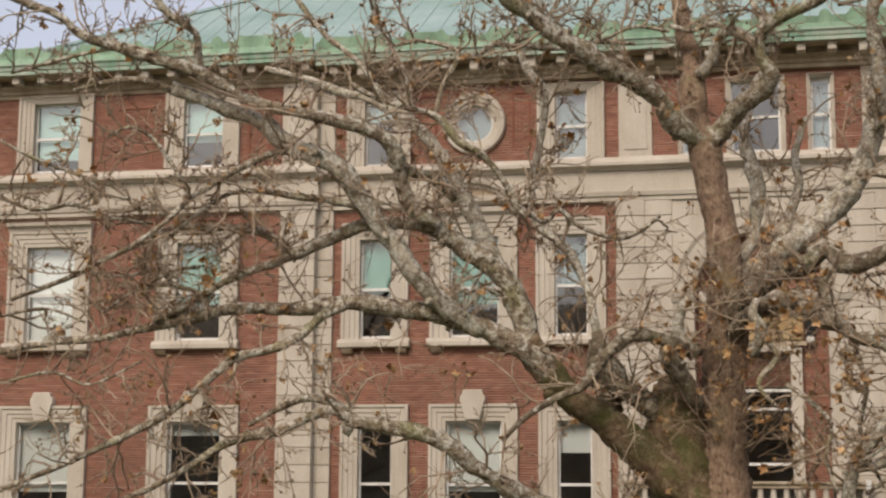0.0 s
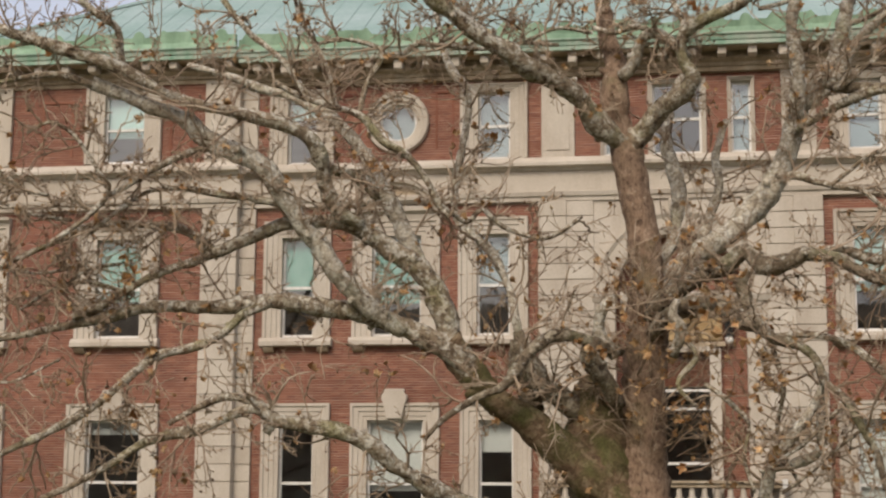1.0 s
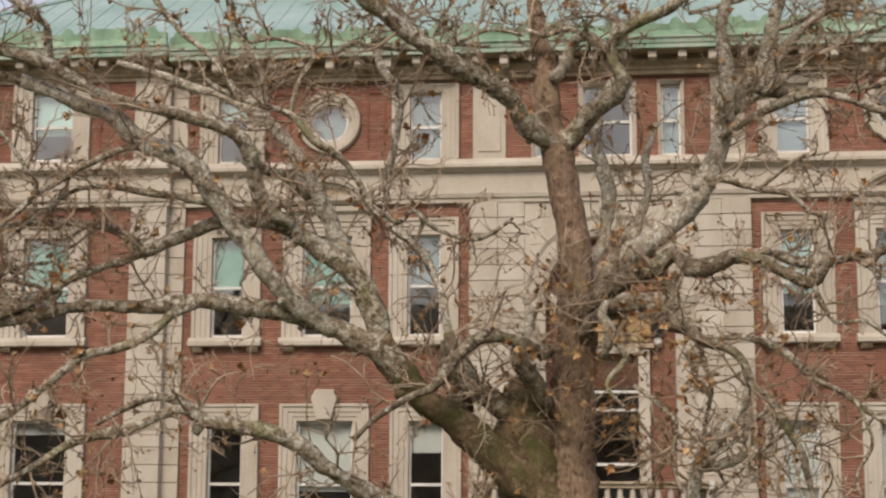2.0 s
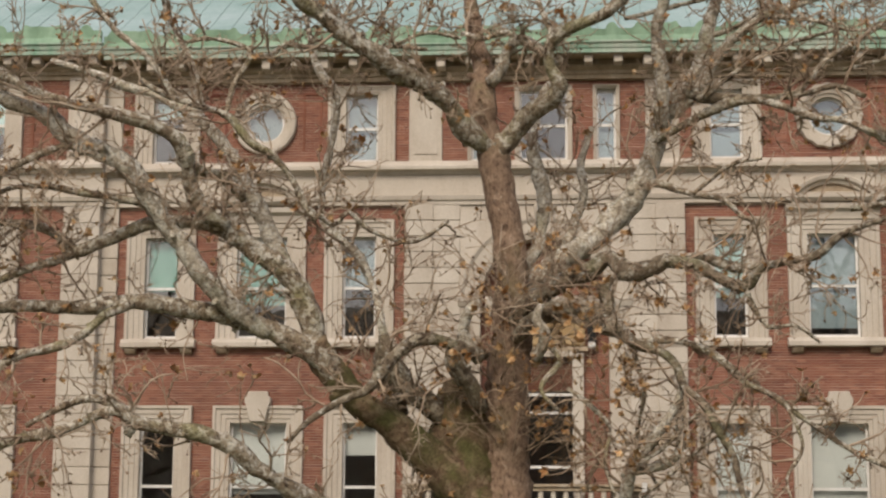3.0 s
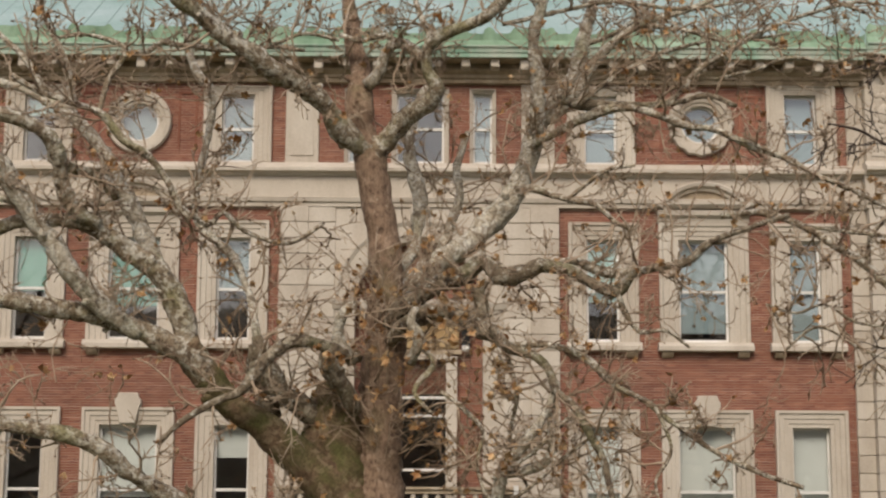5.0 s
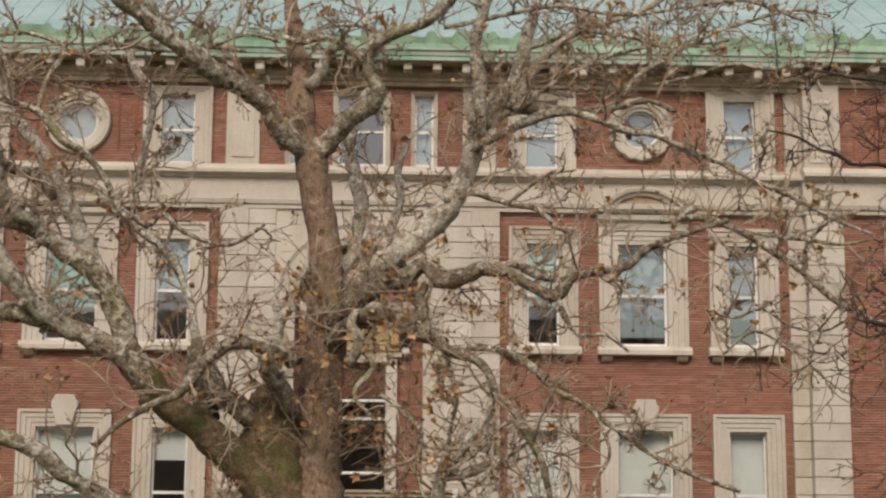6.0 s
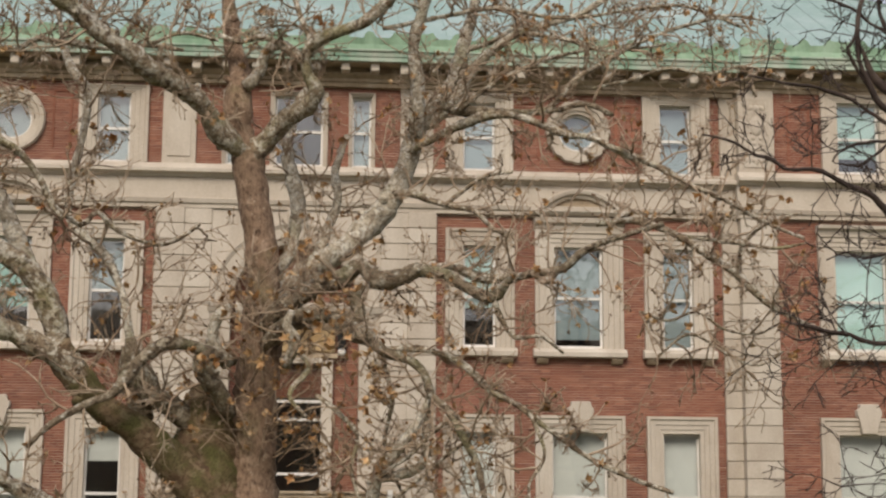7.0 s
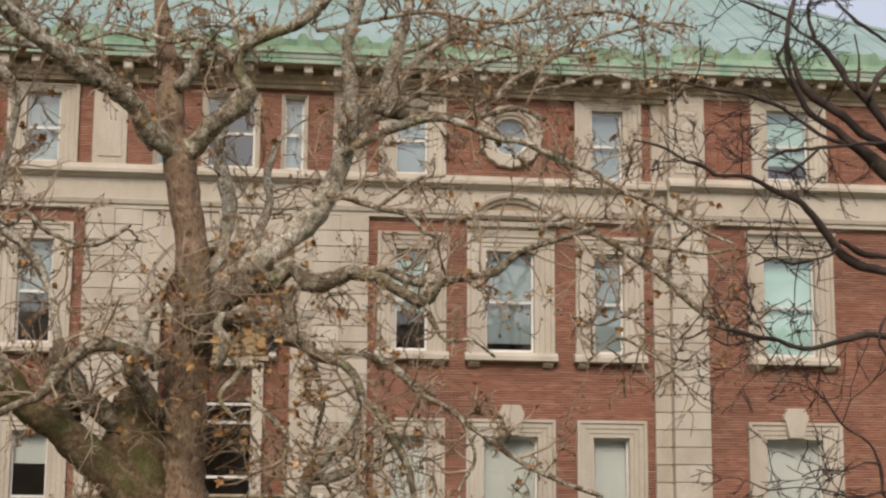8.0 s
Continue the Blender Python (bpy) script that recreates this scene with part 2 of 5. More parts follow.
def window(u, h0, h1, wide, side, top, y, shade=None, drop=0.0, sill=True, key=False, cap=0.0, rail=0.5, label=""):
    """A sash window in a stone surround. shade: material of the roller shade, let down by drop of the height."""
    x0, x1, z0, z1 = X(u) - wide / 2, X(u) + wide / 2, Z(h0), Z(h1)
    win = part("window", architrave(x0, x1, z0, z1, side, top, y), STONE, building, label or "sash window in a stepped limestone surround")
    holes.append((u - wide / 2 - side + 0.02, u + wide / 2 + side - 0.02, h0 - (0.2 if sill else 0.0), h1 + top + cap - 0.02, 0, y))
    ys = y + 0.15
    t = 0.055
    part("sash_frame", boxes((x0, x0 + t, ys, ys + 0.07, z0, z1), (x1 - t, x1, ys, ys + 0.07, z0, z1), (x0 + t, x1 - t, ys, ys + 0.07, z0, z0 + 0.09),
                             (x0 + t, x1 - t, ys, ys + 0.07, z1 - 0.07, z1)), PAINT, win, "white-painted timber sash frame")
    zm = z0 + (z1 - z0) * rail
    part("meeting_rail", boxes((x0 + t, x1 - t, ys - 0.012, ys + 0.06, zm - 0.035, zm + 0.035)), PAINT, win)
    for a, b, dy in ((z0 + 0.09, zm - 0.035, 0.045), (zm + 0.035, z1 - 0.07, 0.02)):
        glazing(boxes((x0 + t, x1 - t, ys + dy, ys + dy + 0.006, a, b)), win)
    if shade:
        part("roller_shade", boxes((x0 + 0.03, x1 - 0.03, ys + 0.14, ys + 0.15, z1 - (z1 - z0) * drop, z1)), shade, win)
    if sill:
        s = side + 0.06
        part("sill", run([(y + 0.2, z0 + 0.01), (y - 0.17, z0 - 0.01), (y - 0.19, z0 - 0.05), (y - 0.25, z0 - 0.11), (y - 0.25, z0 - 0.22), (y - 0.2, z0 - 0.24), (y + 0.2, z0 - 0.24)],
                         x0 - s, x1 + s), STONE, win)
        for xb in (x0 - side + 0.18, x1 + side - 0.18):
            part("bracket", run([(y + 0.02, z0 - 0.24), (y - 0.17, z0 - 0.24), (y - 0.17, z0 - 0.29), (y - 0.1, z0 - 0.37), (y + 0.02, z0 - 0.39)], xb - 0.14, xb + 0.14), STONE_DARK, win)
    if cap:
        zc = z1 + top
        part("cornice_cap", run([(y + 0.03, zc), (y - 0.14, zc), (y - 0.16, zc + cap * 0.35), (y - 0.27, zc + cap * 0.6), (y - 0.29, zc + cap), (y + 0.03, zc + cap)],
                                x0 - side - 0.03, x1 + side + 0.03), STONE, win)
    if key:
        bm = bmesh.new()
        zk = z1 + top
        front = [(-0.2, z1 + 0.02), (0.2, z1 + 0.02), (0.27, zk + 0.02), (0.33, zk + 0.05), (0.33, zk + 0.2), (0.25, zk + 0.24), (0.25, zk + 0.36),
                 (-0.25, zk + 0.36), (-0.25, zk + 0.24), (-0.33, zk + 0.2), (-0.33, zk + 0.05), (-0.27, zk + 0.02)]
        fv = [bm.verts.new((X(u) + x, y - 0.2, z)) for x, z in front]
        bv = [bm.verts.new((X(u) + x, y + 0.02, z)) for x, z in front]
        bm.faces.new(fv)
        for i in range(12):
            bm.faces.new((fv[i - 1], fv[i], bv[i], bv[i - 1]))
        bmesh.ops.bevel(bm, geom=bm.edges[:], offset=0.02, segments=1, affect="EDGES")
        part("keystone", bm, STONE, win)
    return win


# ---- windows, bay by bay ----
SW, NW, MW = 0.47, 0.86, 1.27
# first floor: shade and how far it is let down
for u, wide, side, y, shade, drop, key in (
        (-19.0, 1.56, 0.5, WING, SHADE_WHITE, 0.62, True), (-14.72, 1.46, 0.52, WING, SHADE_WHITE, 0.12, True),
        (-9.87, 0.9, 0.45, FACE, SHADE_WHITE, 0.05, False), (-7.27, 1.45, 0.43, FACE, SHADE_WHITE, 0.6, True), (-4.67, 0.88, 0.47, FACE, SHADE_WHITE, 0.27, False),
        (4.67, 0.9, 0.45, FACE, SHADE_WHITE, 1.0, False), (7.27, 1.42, 0.44, FACE, SHADE_WHITE, 1.0, True), (9.9, 0.95, 0.44, FACE, SHADE_WHITE, 1.0, False),
        (14.7, 1.52, 0.5, WING, SHADE_WHITE, 1.0, True), (19.0, 1.56, 0.5, WING, SHADE_WHITE, 1.0, True)):
    window(u, -0.75, 2.22, wide, side, 0.43, y, shade, drop, key=key, rail=0.46)
# second floor
for u, wide, side, y, shade, drop, cap in (
        (-19.0, 1.4, 0.5, WING, SHADE_WHITE, 1.0, 0.22), (-14.72, 1.24, 0.52, WING, SHADE_TEAL, 0.62, 0.0),
        (-9.9, 0.86, SW, FACE, SHADE_TEAL, 0.52, 0.0), (-7.27, 1.3, 0.5, FACE, SHADE_TEAL, 0.66, 0.3), (-4.74, 0.86, SW, FACE, SHADE_GREY, 0.5, 0.0),
        (4.7, 0.84, SW, FACE, SHADE_PALE, 0.6, 0.0), (7.27, 1.27, 0.51, FACE, SHADE_GREY, 0.9, 0.3), (9.88, 0.8, 0.5, FACE, SHADE_GREY, 1.0, 0.0),
        (14.69, 1.4, 0.47, WING, SHADE_PALE, 1.0, 0.22), (19.0, 1.4, 0.5, WING, SHADE_PALE, 1.0, 0.22)):
    window(u, 4.36, 7.0, wide, side, 0.43, y, shade, drop, cap=cap)
# third floor
for u, wide, side, h0, h1, top, y, shade, drop in (
        (-19.0, 1.38, 0.42, 9.07, 11.05, 0.18, WING, SHADE_PALE, 0.8), (-14.72, 1.12, 0.5, 9.07, 10.97, 0.2, WING, SHADE_PALE, 0.6),
        (-9.85, 0.8, 0.47, 8.97, 10.78, 0.2, FACE, SHADE_PALE, 0.3), (-4.72, 0.84, 0.46, 8.97, 10.78, 0.2, FACE, SHADE_GREY, 1.0),
        (4.68, 0.84, 0.46, 8.97, 10.8, 0.22, FACE, SHADE_GREY, 1.0), (9.88, 0.84, 0.48, 8.97, 10.86, 0.22, FACE, SHADE_GREY, 1.0),
        (14.76, 1.16, 0.46, 9.07, 11.0, 0.2, WING, SHADE_PALE, 0.76), (19.0, 1.38, 0.42, 9.07, 11.05, 0.18, WING, SHADE_PALE, 0.8),
        (0.0, 1.24, 0.12, 8.97, 10.85, 0.08, FACE, None, 0), (-1.62, 0.5, 0.09, 8.97, 10.85, 0.08, FACE, SHADE_GREY, 1.0), (1.62, 0.5, 0.09, 8.97, 10.85, 0.08, FACE, SHADE_GREY, 1.0)):
    window(u, h0, h1, wide, side, top, y, shade, drop, sill=False)


def round_window(u, h, r_in, r_out, y, lobes):
    """A round light in a moulded stone ring; lobes scallop its outline."""
    bm = bmesh.new()
    n = 64
    rails = []
    for s, p in ((0, 0.2), (0, -0.02), (0.2, -0.03), (0.25, -0.08), (0.55, -0.1), (0.62, -0.15), (0.92, -0.15), (1.0, -0.1), (1.0, 0.03)):
        ring = []
        for i in range(n):
            a = 2 * math.pi * i / n
            r = r_in + s * (r_out - r_in)
            if s > 0.6 and lobes:
                r *= 1 - 0.05 * abs(math.sin(a * lobes / 2)) ** 2
            ring.append(bm.verts.new((X(u) + r * math.cos(a), y + p, Z(h) + r * math.sin(a))))
        rails.append(ring)
    for a, b in zip(rails, rails[1:]):
        for i in range(n):
            bm.faces.new((a[i], a[(i + 1) % n], b[(i + 1) % n], b[i]))
    win = part("round_window", bm, STONE, building, "round window in a carved limestone ring")
    bm = bmesh.new()
    bmesh.ops.create_cone(bm, cap_ends=True, segments=48, radius1=r_in - 0.05, radius2=r_in - 0.05, depth=0.006, matrix=pose(X(u), y + 0.15, Z(h), 90))
    glazing(bm, win)
    bm = bmesh.new()
    rails = []
    for r, dy in ((r_in + 0.01, 0.11), (r_in - 0.06, 0.11), (r_in - 0.06, 0.17), (r_in + 0.01, 0.17)):
        rails.append([bm.verts.new((X(u) + r * math.cos(2 * math.pi * i / 48), y + dy, Z(h) + r * math.sin(2 * math.pi * i / 48))) for i in range(48)])
    for k in range(4):
        for i in range(48):
            bm.faces.new((rails[k][i], rails[k][(i + 1) % 48], rails[(k + 1) % 4][(i + 1) % 48], rails[(k + 1) % 4][i]))
    part("sash_frame", bm, PAINT, win)
    # disc added behind the glass; its blue-grey stands in for reflected sky
    bm = bmesh.new()
    bmesh.ops.create_cone(bm, cap_ends=True, segments=48, radius1=r_in + 0.02, radius2=r_in + 0.02, depth=0.01, matrix=pose(X(u), y + 0.3, Z(h), 90))
    part("blind", bm, SHADE_GREY, win)
    holes.append((u, 0, h, 0, (r_in + r_out) / 2, y))


round_window(-7.27, 10.02, 0.5, 0.84, FACE, 0)
round_window(7.27, 10.05, 0.5, 0.87, FACE, 16)

# ---- brick fields with real bricks ----
ARCH_H, ARCH_R = 5.3, 1.63      # springing and radius of the entrance arch
fields = []                     # (u0, u1, h0, h1, y)
fields += [(-21.6, -12.44, -1.6, 7.8, WING), (12.44, 24.1, -1.6, 7.8, WING), (-21.6, -12.44, 8.97, 11.28, WING), (12.44, 24.1, 8.97, 11.28, WING)]
fields += [(-11.05, -3.57, -1.6, 7.8, FACE), (3.57, 11.05, -1.6, 7.8, FACE), (-11.05, 11.05, 8.9, 11.13, FACE)]
fields += [(-1.66, 1.66, -1.6, 7.2, FACE + 0.45)]
holes.append((-0.95, 0.95, -1.6, 3.05, 0, FACE + 0.45))
for s in (-1, 1):               # carved stone strips beside the third-floor centre and above the pilasters
    holes.append((s * 3.05 - 0.42, s * 3.05 + 0.42, 8.9, 11.14, 0, FACE))


def gaps(f, h):
    """Free stretches of a brick field at a height."""
    cuts = []
    for a, b, lo, hi, r, y in holes:
        if y != f[4]:
            continue
        if r:
            d = r * r - (h - lo) ** 2
            if d > 0:
                cuts.append((a - d ** 0.5, a + d ** 0.5))
        elif lo < h < hi:
            cuts.append((a, b))
    out, at = [], f[0]
    for a, b in sorted(cuts):
        if b < f[0] or a > f[1]:
            continue
        if a > at:
            out.append((at, a))
        at = max(at, b)
    if at < f[1]:
        out.append((at, f[1]))
    return out


def mortar(f):
    levels = {f[2], f[3]}
    for a, b, lo, hi, r, y in holes:
        if y == f[4]:
            levels |= {lo + r * (k / 9 - 1) for k in range(19)} if r else {lo, hi}
    levels = sorted(h for h in levels if f[2] <= h <= f[3])
    bm = bmesh.new()
    for lo, hi in zip(levels, levels[1:]):
        for a, b in gaps(f, (lo + hi) / 2):
            box(bm, X(a), X(b), f[4] + 0.004, f[4] + 0.36, Z(lo), Z(hi))
    return part("wall", bm, MORTAR, building, "red brick wall with pale mortar joints")


walls = [mortar(f) for f in fields]
COURSE, BRICK_L = 0.0677, 0.213


# ---- pilasters and entrance piers of stone blocks ----
def carved_relief(w, h):
    """Low carving over a panel w x h: a shield under a bow, with ribbons, leaves and husks round it."""
    bm = bmesh.new()
    rng = np.random.default_rng(8)

    def lump(x, z, rx, rz, out, turn=0.0):
        bmesh.ops.create_icosphere(bm, subdivisions=2, radius=1, matrix=pose(x, 0, z, 0, turn, 0) @ Matrix.Diagonal((rx, out, rz, 1)))

    c = w / 2
    lump(c, h * 0.6, w * 0.24, h * 0.15, 0.045)
    lump(c, h * 0.86, w * 0.12, h * 0.05, 0.04)
    for s in (-1, 1):
        lump(c + s * w * 0.22, h * 0.86, w * 0.15, h * 0.035, 0.035, s * 25)
        for k in range(9):
            z = h * (0.9 - 0.1 * k)
            lump(c + s * w * (0.36 + 0.05 * math.sin(k * 1.9)), z, w * 0.045, h * 0.05, 0.03, s * rng.uniform(-40, 40))
        for k in range(5):
            lump(c + s * w * rng.uniform(0.06, 0.2), h * (0.42 - 0.08 * k), w * 0.09, h * 0.032, 0.035, s * rng.uniform(20, 60))
    lump(c, h * 0.08, w * 0.08, h * 0.05, 0.035)
    return bm


def block_column(u0, u1, h0, h1, y, course, deep=0.3):
    col = part("pilaster", boxes((X(u0) + 0.02, X(u1) - 0.02, y + 0.034, y + deep, Z(h0), Z(h1))), STONE, building, "rusticated limestone pilaster")
    n = round((h1 - h0) / course)
    s = (h1 - h0) / n
    bm = chamfered(u1 - u0, deep - 0.04, s - 0.026, 0.008)
    ob = part("stone_block", bm, STONE, col)
    ob.location = (X(u0), y, Z(h0) + 0.013)
    for i in range(1, n):
        k = placed("stone_block", ob.data, STONE, col)
        k.location = (X(u0), y, Z(h0 + i * s) + 0.013)
    return col


for s in (-1, 1):
    block_column(*sorted((s * 11.48, s * 12.44)), -1.6, 7.8, WING - 0.12, 0.448, 0.6)
    block_column(*sorted((s * 11.05, s * 11.48)), -1.6, 7.8, FACE - 0.1, 0.448)
    block_column(*sorted((s * 2.15, s * 2.84)), -1.6, 7.8, FACE - 0.13, 0.41, 0.6)
    block_column(*sorted((s * 2.84, s * 3.57)), -1.6, 7.8, FACE - 0.17, 0.41, 0.5)
    # plain strips of the third floor
    for a, b, y in ((11.48, 12.44, WING - 0.1), (11.05, 11.48, FACE - 0.08), (2.62, 3.48, FACE - 0.07)):
        a, b = sorted((s * a, s * b))
        strip = part("pilaster_strip", chamfered(b - a, 0.6 if y < FACE - 0.3 else 0.3, 2.16, 0.015), STONE, building, "plain limestone strip with a sunk panel")
        strip.location = (X(a), y, Z(8.95))
        strip.scale.z = 1.06 if y < FACE - 0.3 else 1.0
        if b - a > 0.6:
            part("raised_panel", boxes((0.14, b - a - 0.14, -0.03, 0.02, 0.2, 1.95)), STONE, strip)
            if a < -4 or a > 4:
                relief = part("carved_relief", carved_relief(b - a - 0.28, 1.75), STONE, strip, "carved limestone shield and husk drop", True)
                relief.location = (0.14, -0.03, 0.2)

# ---- entrance bay: arch, brick tympanum, columns and entablature ----
bm = bmesh.new()
n = 28
rails = []
for r, y in ((ARCH_R, FACE + 0.46), (ARCH_R, FACE - 0.1), (ARCH_R + 0.14, FACE - 0.14), (ARCH_R + 0.4, FACE - 0.14), (ARCH_R + 0.5, FACE - 0.2), (ARCH_R + 0.54, FACE - 0.2), (ARCH_R + 0.54, FACE + 0.2)):
    rails.append([bm.verts.new((X(0) + r * math.cos(math.pi * i / n), y, Z(ARCH_H) + r * math.sin(math.pi * i / n))) for i in range(n + 1)])
for a, b in zip(rails, rails[1:]):
    for i in range(n):
        bm.faces.new((a[i], a[i + 1], b[i + 1], b[i]))
part("arch", bm, STONE, building, "moulded limestone arch over the entrance")
bm = bmesh.new()                # stone spandrels round the arch
for s in (-1, 1):
    front = [(s * 2.16, 5.3)] + [(s * (ARCH_R + 0.5) * math.cos(math.pi * i / 24), ARCH_H + (ARCH_R + 0.5) * math.sin(math.pi * i / 24)) for i in range(13)] + [(0, 7.8), (s * 2.16, 7.8)]
    a = [bm.verts.new((X(u), FACE - 0.08, Z(h))) for u, h in front]
    b = [bm.verts.new((X(u), FACE + 0.4, Z(h))) for u, h in front]
    bm.faces.new(a)
    for i in range(len(a)):
        bm.faces.new((a[i], a[(i + 1) % len(a)], b[(i + 1) % len(a)], b[i]))
part("spandrel", bm, STONE, building)
part("arch_keystone", chamfered(0.5, 0.5, 0.8, 0.03), STONE, building).location = (X(-0.25), FACE - 0.28, Z(6.98))
for s in (-1, 1):
    part("jamb", boxes((*sorted((X(s * 1.63), X(s * 2.17))), FACE - 0.1, FACE + 0.46, Z(-1.6), Z(5.3))), STONE, building)
    part("impost", run([(FACE + 0.4, Z(5.16)), (FACE - 0.14, Z(5.16)), (FACE - 0.2, Z(5.3)), (FACE - 0.2, Z(5.38)), (FACE + 0.4, Z(5.38))], *sorted((X(s * 1.6), X(s * 2.2)))), STONE, building)
part("entablature", run([(FACE + 0.46, Z(4.95)), (FACE + 0.1, Z(4.95)), (FACE + 0.06, Z(5.1)), (FACE - 0.04, Z(5.2)), (FACE - 0.08, Z(5.36)), (FACE + 0.05, Z(5.44)), (FACE + 0.46, Z(5.46))], X(-1.5), X(1.5)), STONE, building)
part("lintel_panel", chamfered(2.06, 0.2, 0.58, 0.03), STAINED, building, "ochre-stained stone panel").location = (X(-1.03), FACE + 0.26, Z(4.2))
part("panel_frame", boxes((X(-1.1), X(1.1), FACE + 0.22, FACE + 0.46, Z(4.06), Z(4.17)), (X(-1.1), X(1.1), FACE + 0.24, FACE + 0.46, Z(4.81), Z(4.94))), STONE_DARK, building)
win = part("entrance_window", boxes((X(-0.98), X(-0.7), FACE + 0.2, FACE + 0.6, Z(-1.6), Z(4.0)), (X(0.7), X(0.98), FACE + 0.2, FACE + 0.6, Z(-1.6), Z(4.0)),
                                    (X(-0.7), X(0.7), FACE + 0.2, FACE + 0.6, Z(3.92), Z(4.05))), STONE, building, "tall stone-framed window with dark glazing")
for h in (2.96, 2.5, 1.14, -0.4):
    part("glazing_bar", boxes((X(-0.7), X(0.7), FACE + 0.34, FACE + 0.42, Z(h) - 0.035, Z(h) + 0.03)), PAINT, win)
glazing(boxes((X(-0.7), X(0.7), FACE + 0.4, FACE + 0.406, Z(-1.6), Z(3.92))), win)
bm = boxes((X(-3.3), X(2.45), FACE - 1.7, FACE - 0.1, Z(0.52), Z(0.62)), (X(-3.36), X(2.51), FACE - 1.76, FACE - 0.1, Z(0.62), Z(0.68)))
porch = part("porch_coping", bm, STONE_DARK, building, "weathered coping of the entrance porch")
bm = bmesh.new()
for r, h0, h1 in ((0.07, -0.1, 0.05), (0.12, 0.05, 0.3), (0.07, 0.3, 0.52)):
    bmesh.ops.create_cone(bm, cap_ends=True, segments=12, radius1=r, radius2=r * 0.9, depth=h1 - h0, matrix=pose(0, 0, (h0 + h1) / 2))
me = bpy.data.meshes.new("baluster")
bm.to_mesh(me)
bm.free()
for i in range(19):
    placed("baluster", me, STONE, porch).location = (X(-3.1 + 0.3 * i), FACE - 1.6, Z(0))
part("porch_body", boxes((X(-3.25), X(2.4), FACE - 1.7, FACE - 0.1, 0, Z(-0.1))), STONE, building)
part("porch_post", boxes((X(2.3), X(2.42), FACE - 1.78, FACE - 1.6, Z(0.5), Z(0.72))), PAINT, building)

# ---- entablature between second and third floor ----
def belt(u0, u1, y, lift=0.0):
    e = FACE + 0.3
    x0, x1 = X(u0), X(u1)
    part("architrave", run([(e, Z(7.8)), (y - 0.14, Z(7.8)), (y - 0.14, Z(7.9)), (y - 0.19, Z(7.92)), (y - 0.22, Z(8.03)), (y - 0.12, Z(8.06)), (e, Z(8.06))], x0, x1), STONE, building)
    part("frieze", boxes((x0, x1, y - 0.1, e, Z(8.06), Z(8.6) + lift)), STONE, building)
    part("string_course", run([(e, Z(8.6) + lift), (y - 0.16, Z(8.6) + lift), (y - 0.2, Z(8.66) + lift), (y - 0.33, Z(8.7) + lift), (y - 0.33, Z(8.78) + lift), (y - 0.2, Z(8.86) + lift), (y - 0.14, Z(8.95) + lift), (e, Z(8.95) + lift)], x0, x1), STONE, building)


belt(-21.7, -11.42, WING, 0.07)
belt(11.42, 24.2, WING, 0.07)
belt(-11.41, 11.41, FACE)
for s in (-1, 1):               # segmental pediments over the middle windows
    c = X(s * 7.27)
    bm = bmesh.new()
    n = 24
    rails = []
    for r0, y in ((1.2, FACE - 0.08), (1.2, FACE - 0.24), (1.26, FACE - 0.26), (1.31, FACE - 0.36), (1.39, FACE - 0.38), (1.43, FACE - 0.3), (1.43, FACE - 0.08)):
        rails.append([bm.verts.new((c + r0 * math.sin(a), y, Z(7.03) + r0 * math.cos(a))) for a in (radians(-56 + 112 * i / n) for i in range(n + 1))])
    for a, b in zip(rails, rails[1:]):
        for i in range(n):
            bm.faces.new((a[i], a[i + 1], b[i + 1], b[i]))
    for i in (0, n):
        bm.faces.new([r[i] for r in rails])
    ped = part("pediment", bm, STONE, building, "segmental limestone pediment")
    ped.location.z = 0.02
    bm = bmesh.new()
    seg = [(1.2 * math.sin(a), 7.05 + 1.2 * math.cos(a)) for a in (radians(-42 + 84 * i / 16) for i in range(17))]
    fv = [bm.verts.new((c + x, FACE - 0.15, Z(h))) for x, h in seg]
    bv = [bm.verts.new((c + x, FACE - 0.09, Z(h))) for x, h in seg]
    bm.faces.new(fv)
    for i in range(17):
        bm.faces.new((fv[i - 1], fv[i], bv[i], bv[i - 1]))
    part("tympanum", bm, STONE_DARK, ped)
    part("pediment_base", run([(FACE, Z(7.78)), (FACE - 0.25, Z(7.78)), (FACE - 0.33, Z(7.86)), (FACE - 0.33, Z(7.93)), (FACE, Z(7.95))], c - 1.28, c + 1.28), STONE, ped)

# ---- main cornice with modillions, copper gutter, cresting and hipped roof ----
modillion = chamfered(0.22, 0.46, 0.2, 0.02)
MOD = bpy.data.meshes.new("modillion")
modillion.to_mesh(MOD)
modillion.free()


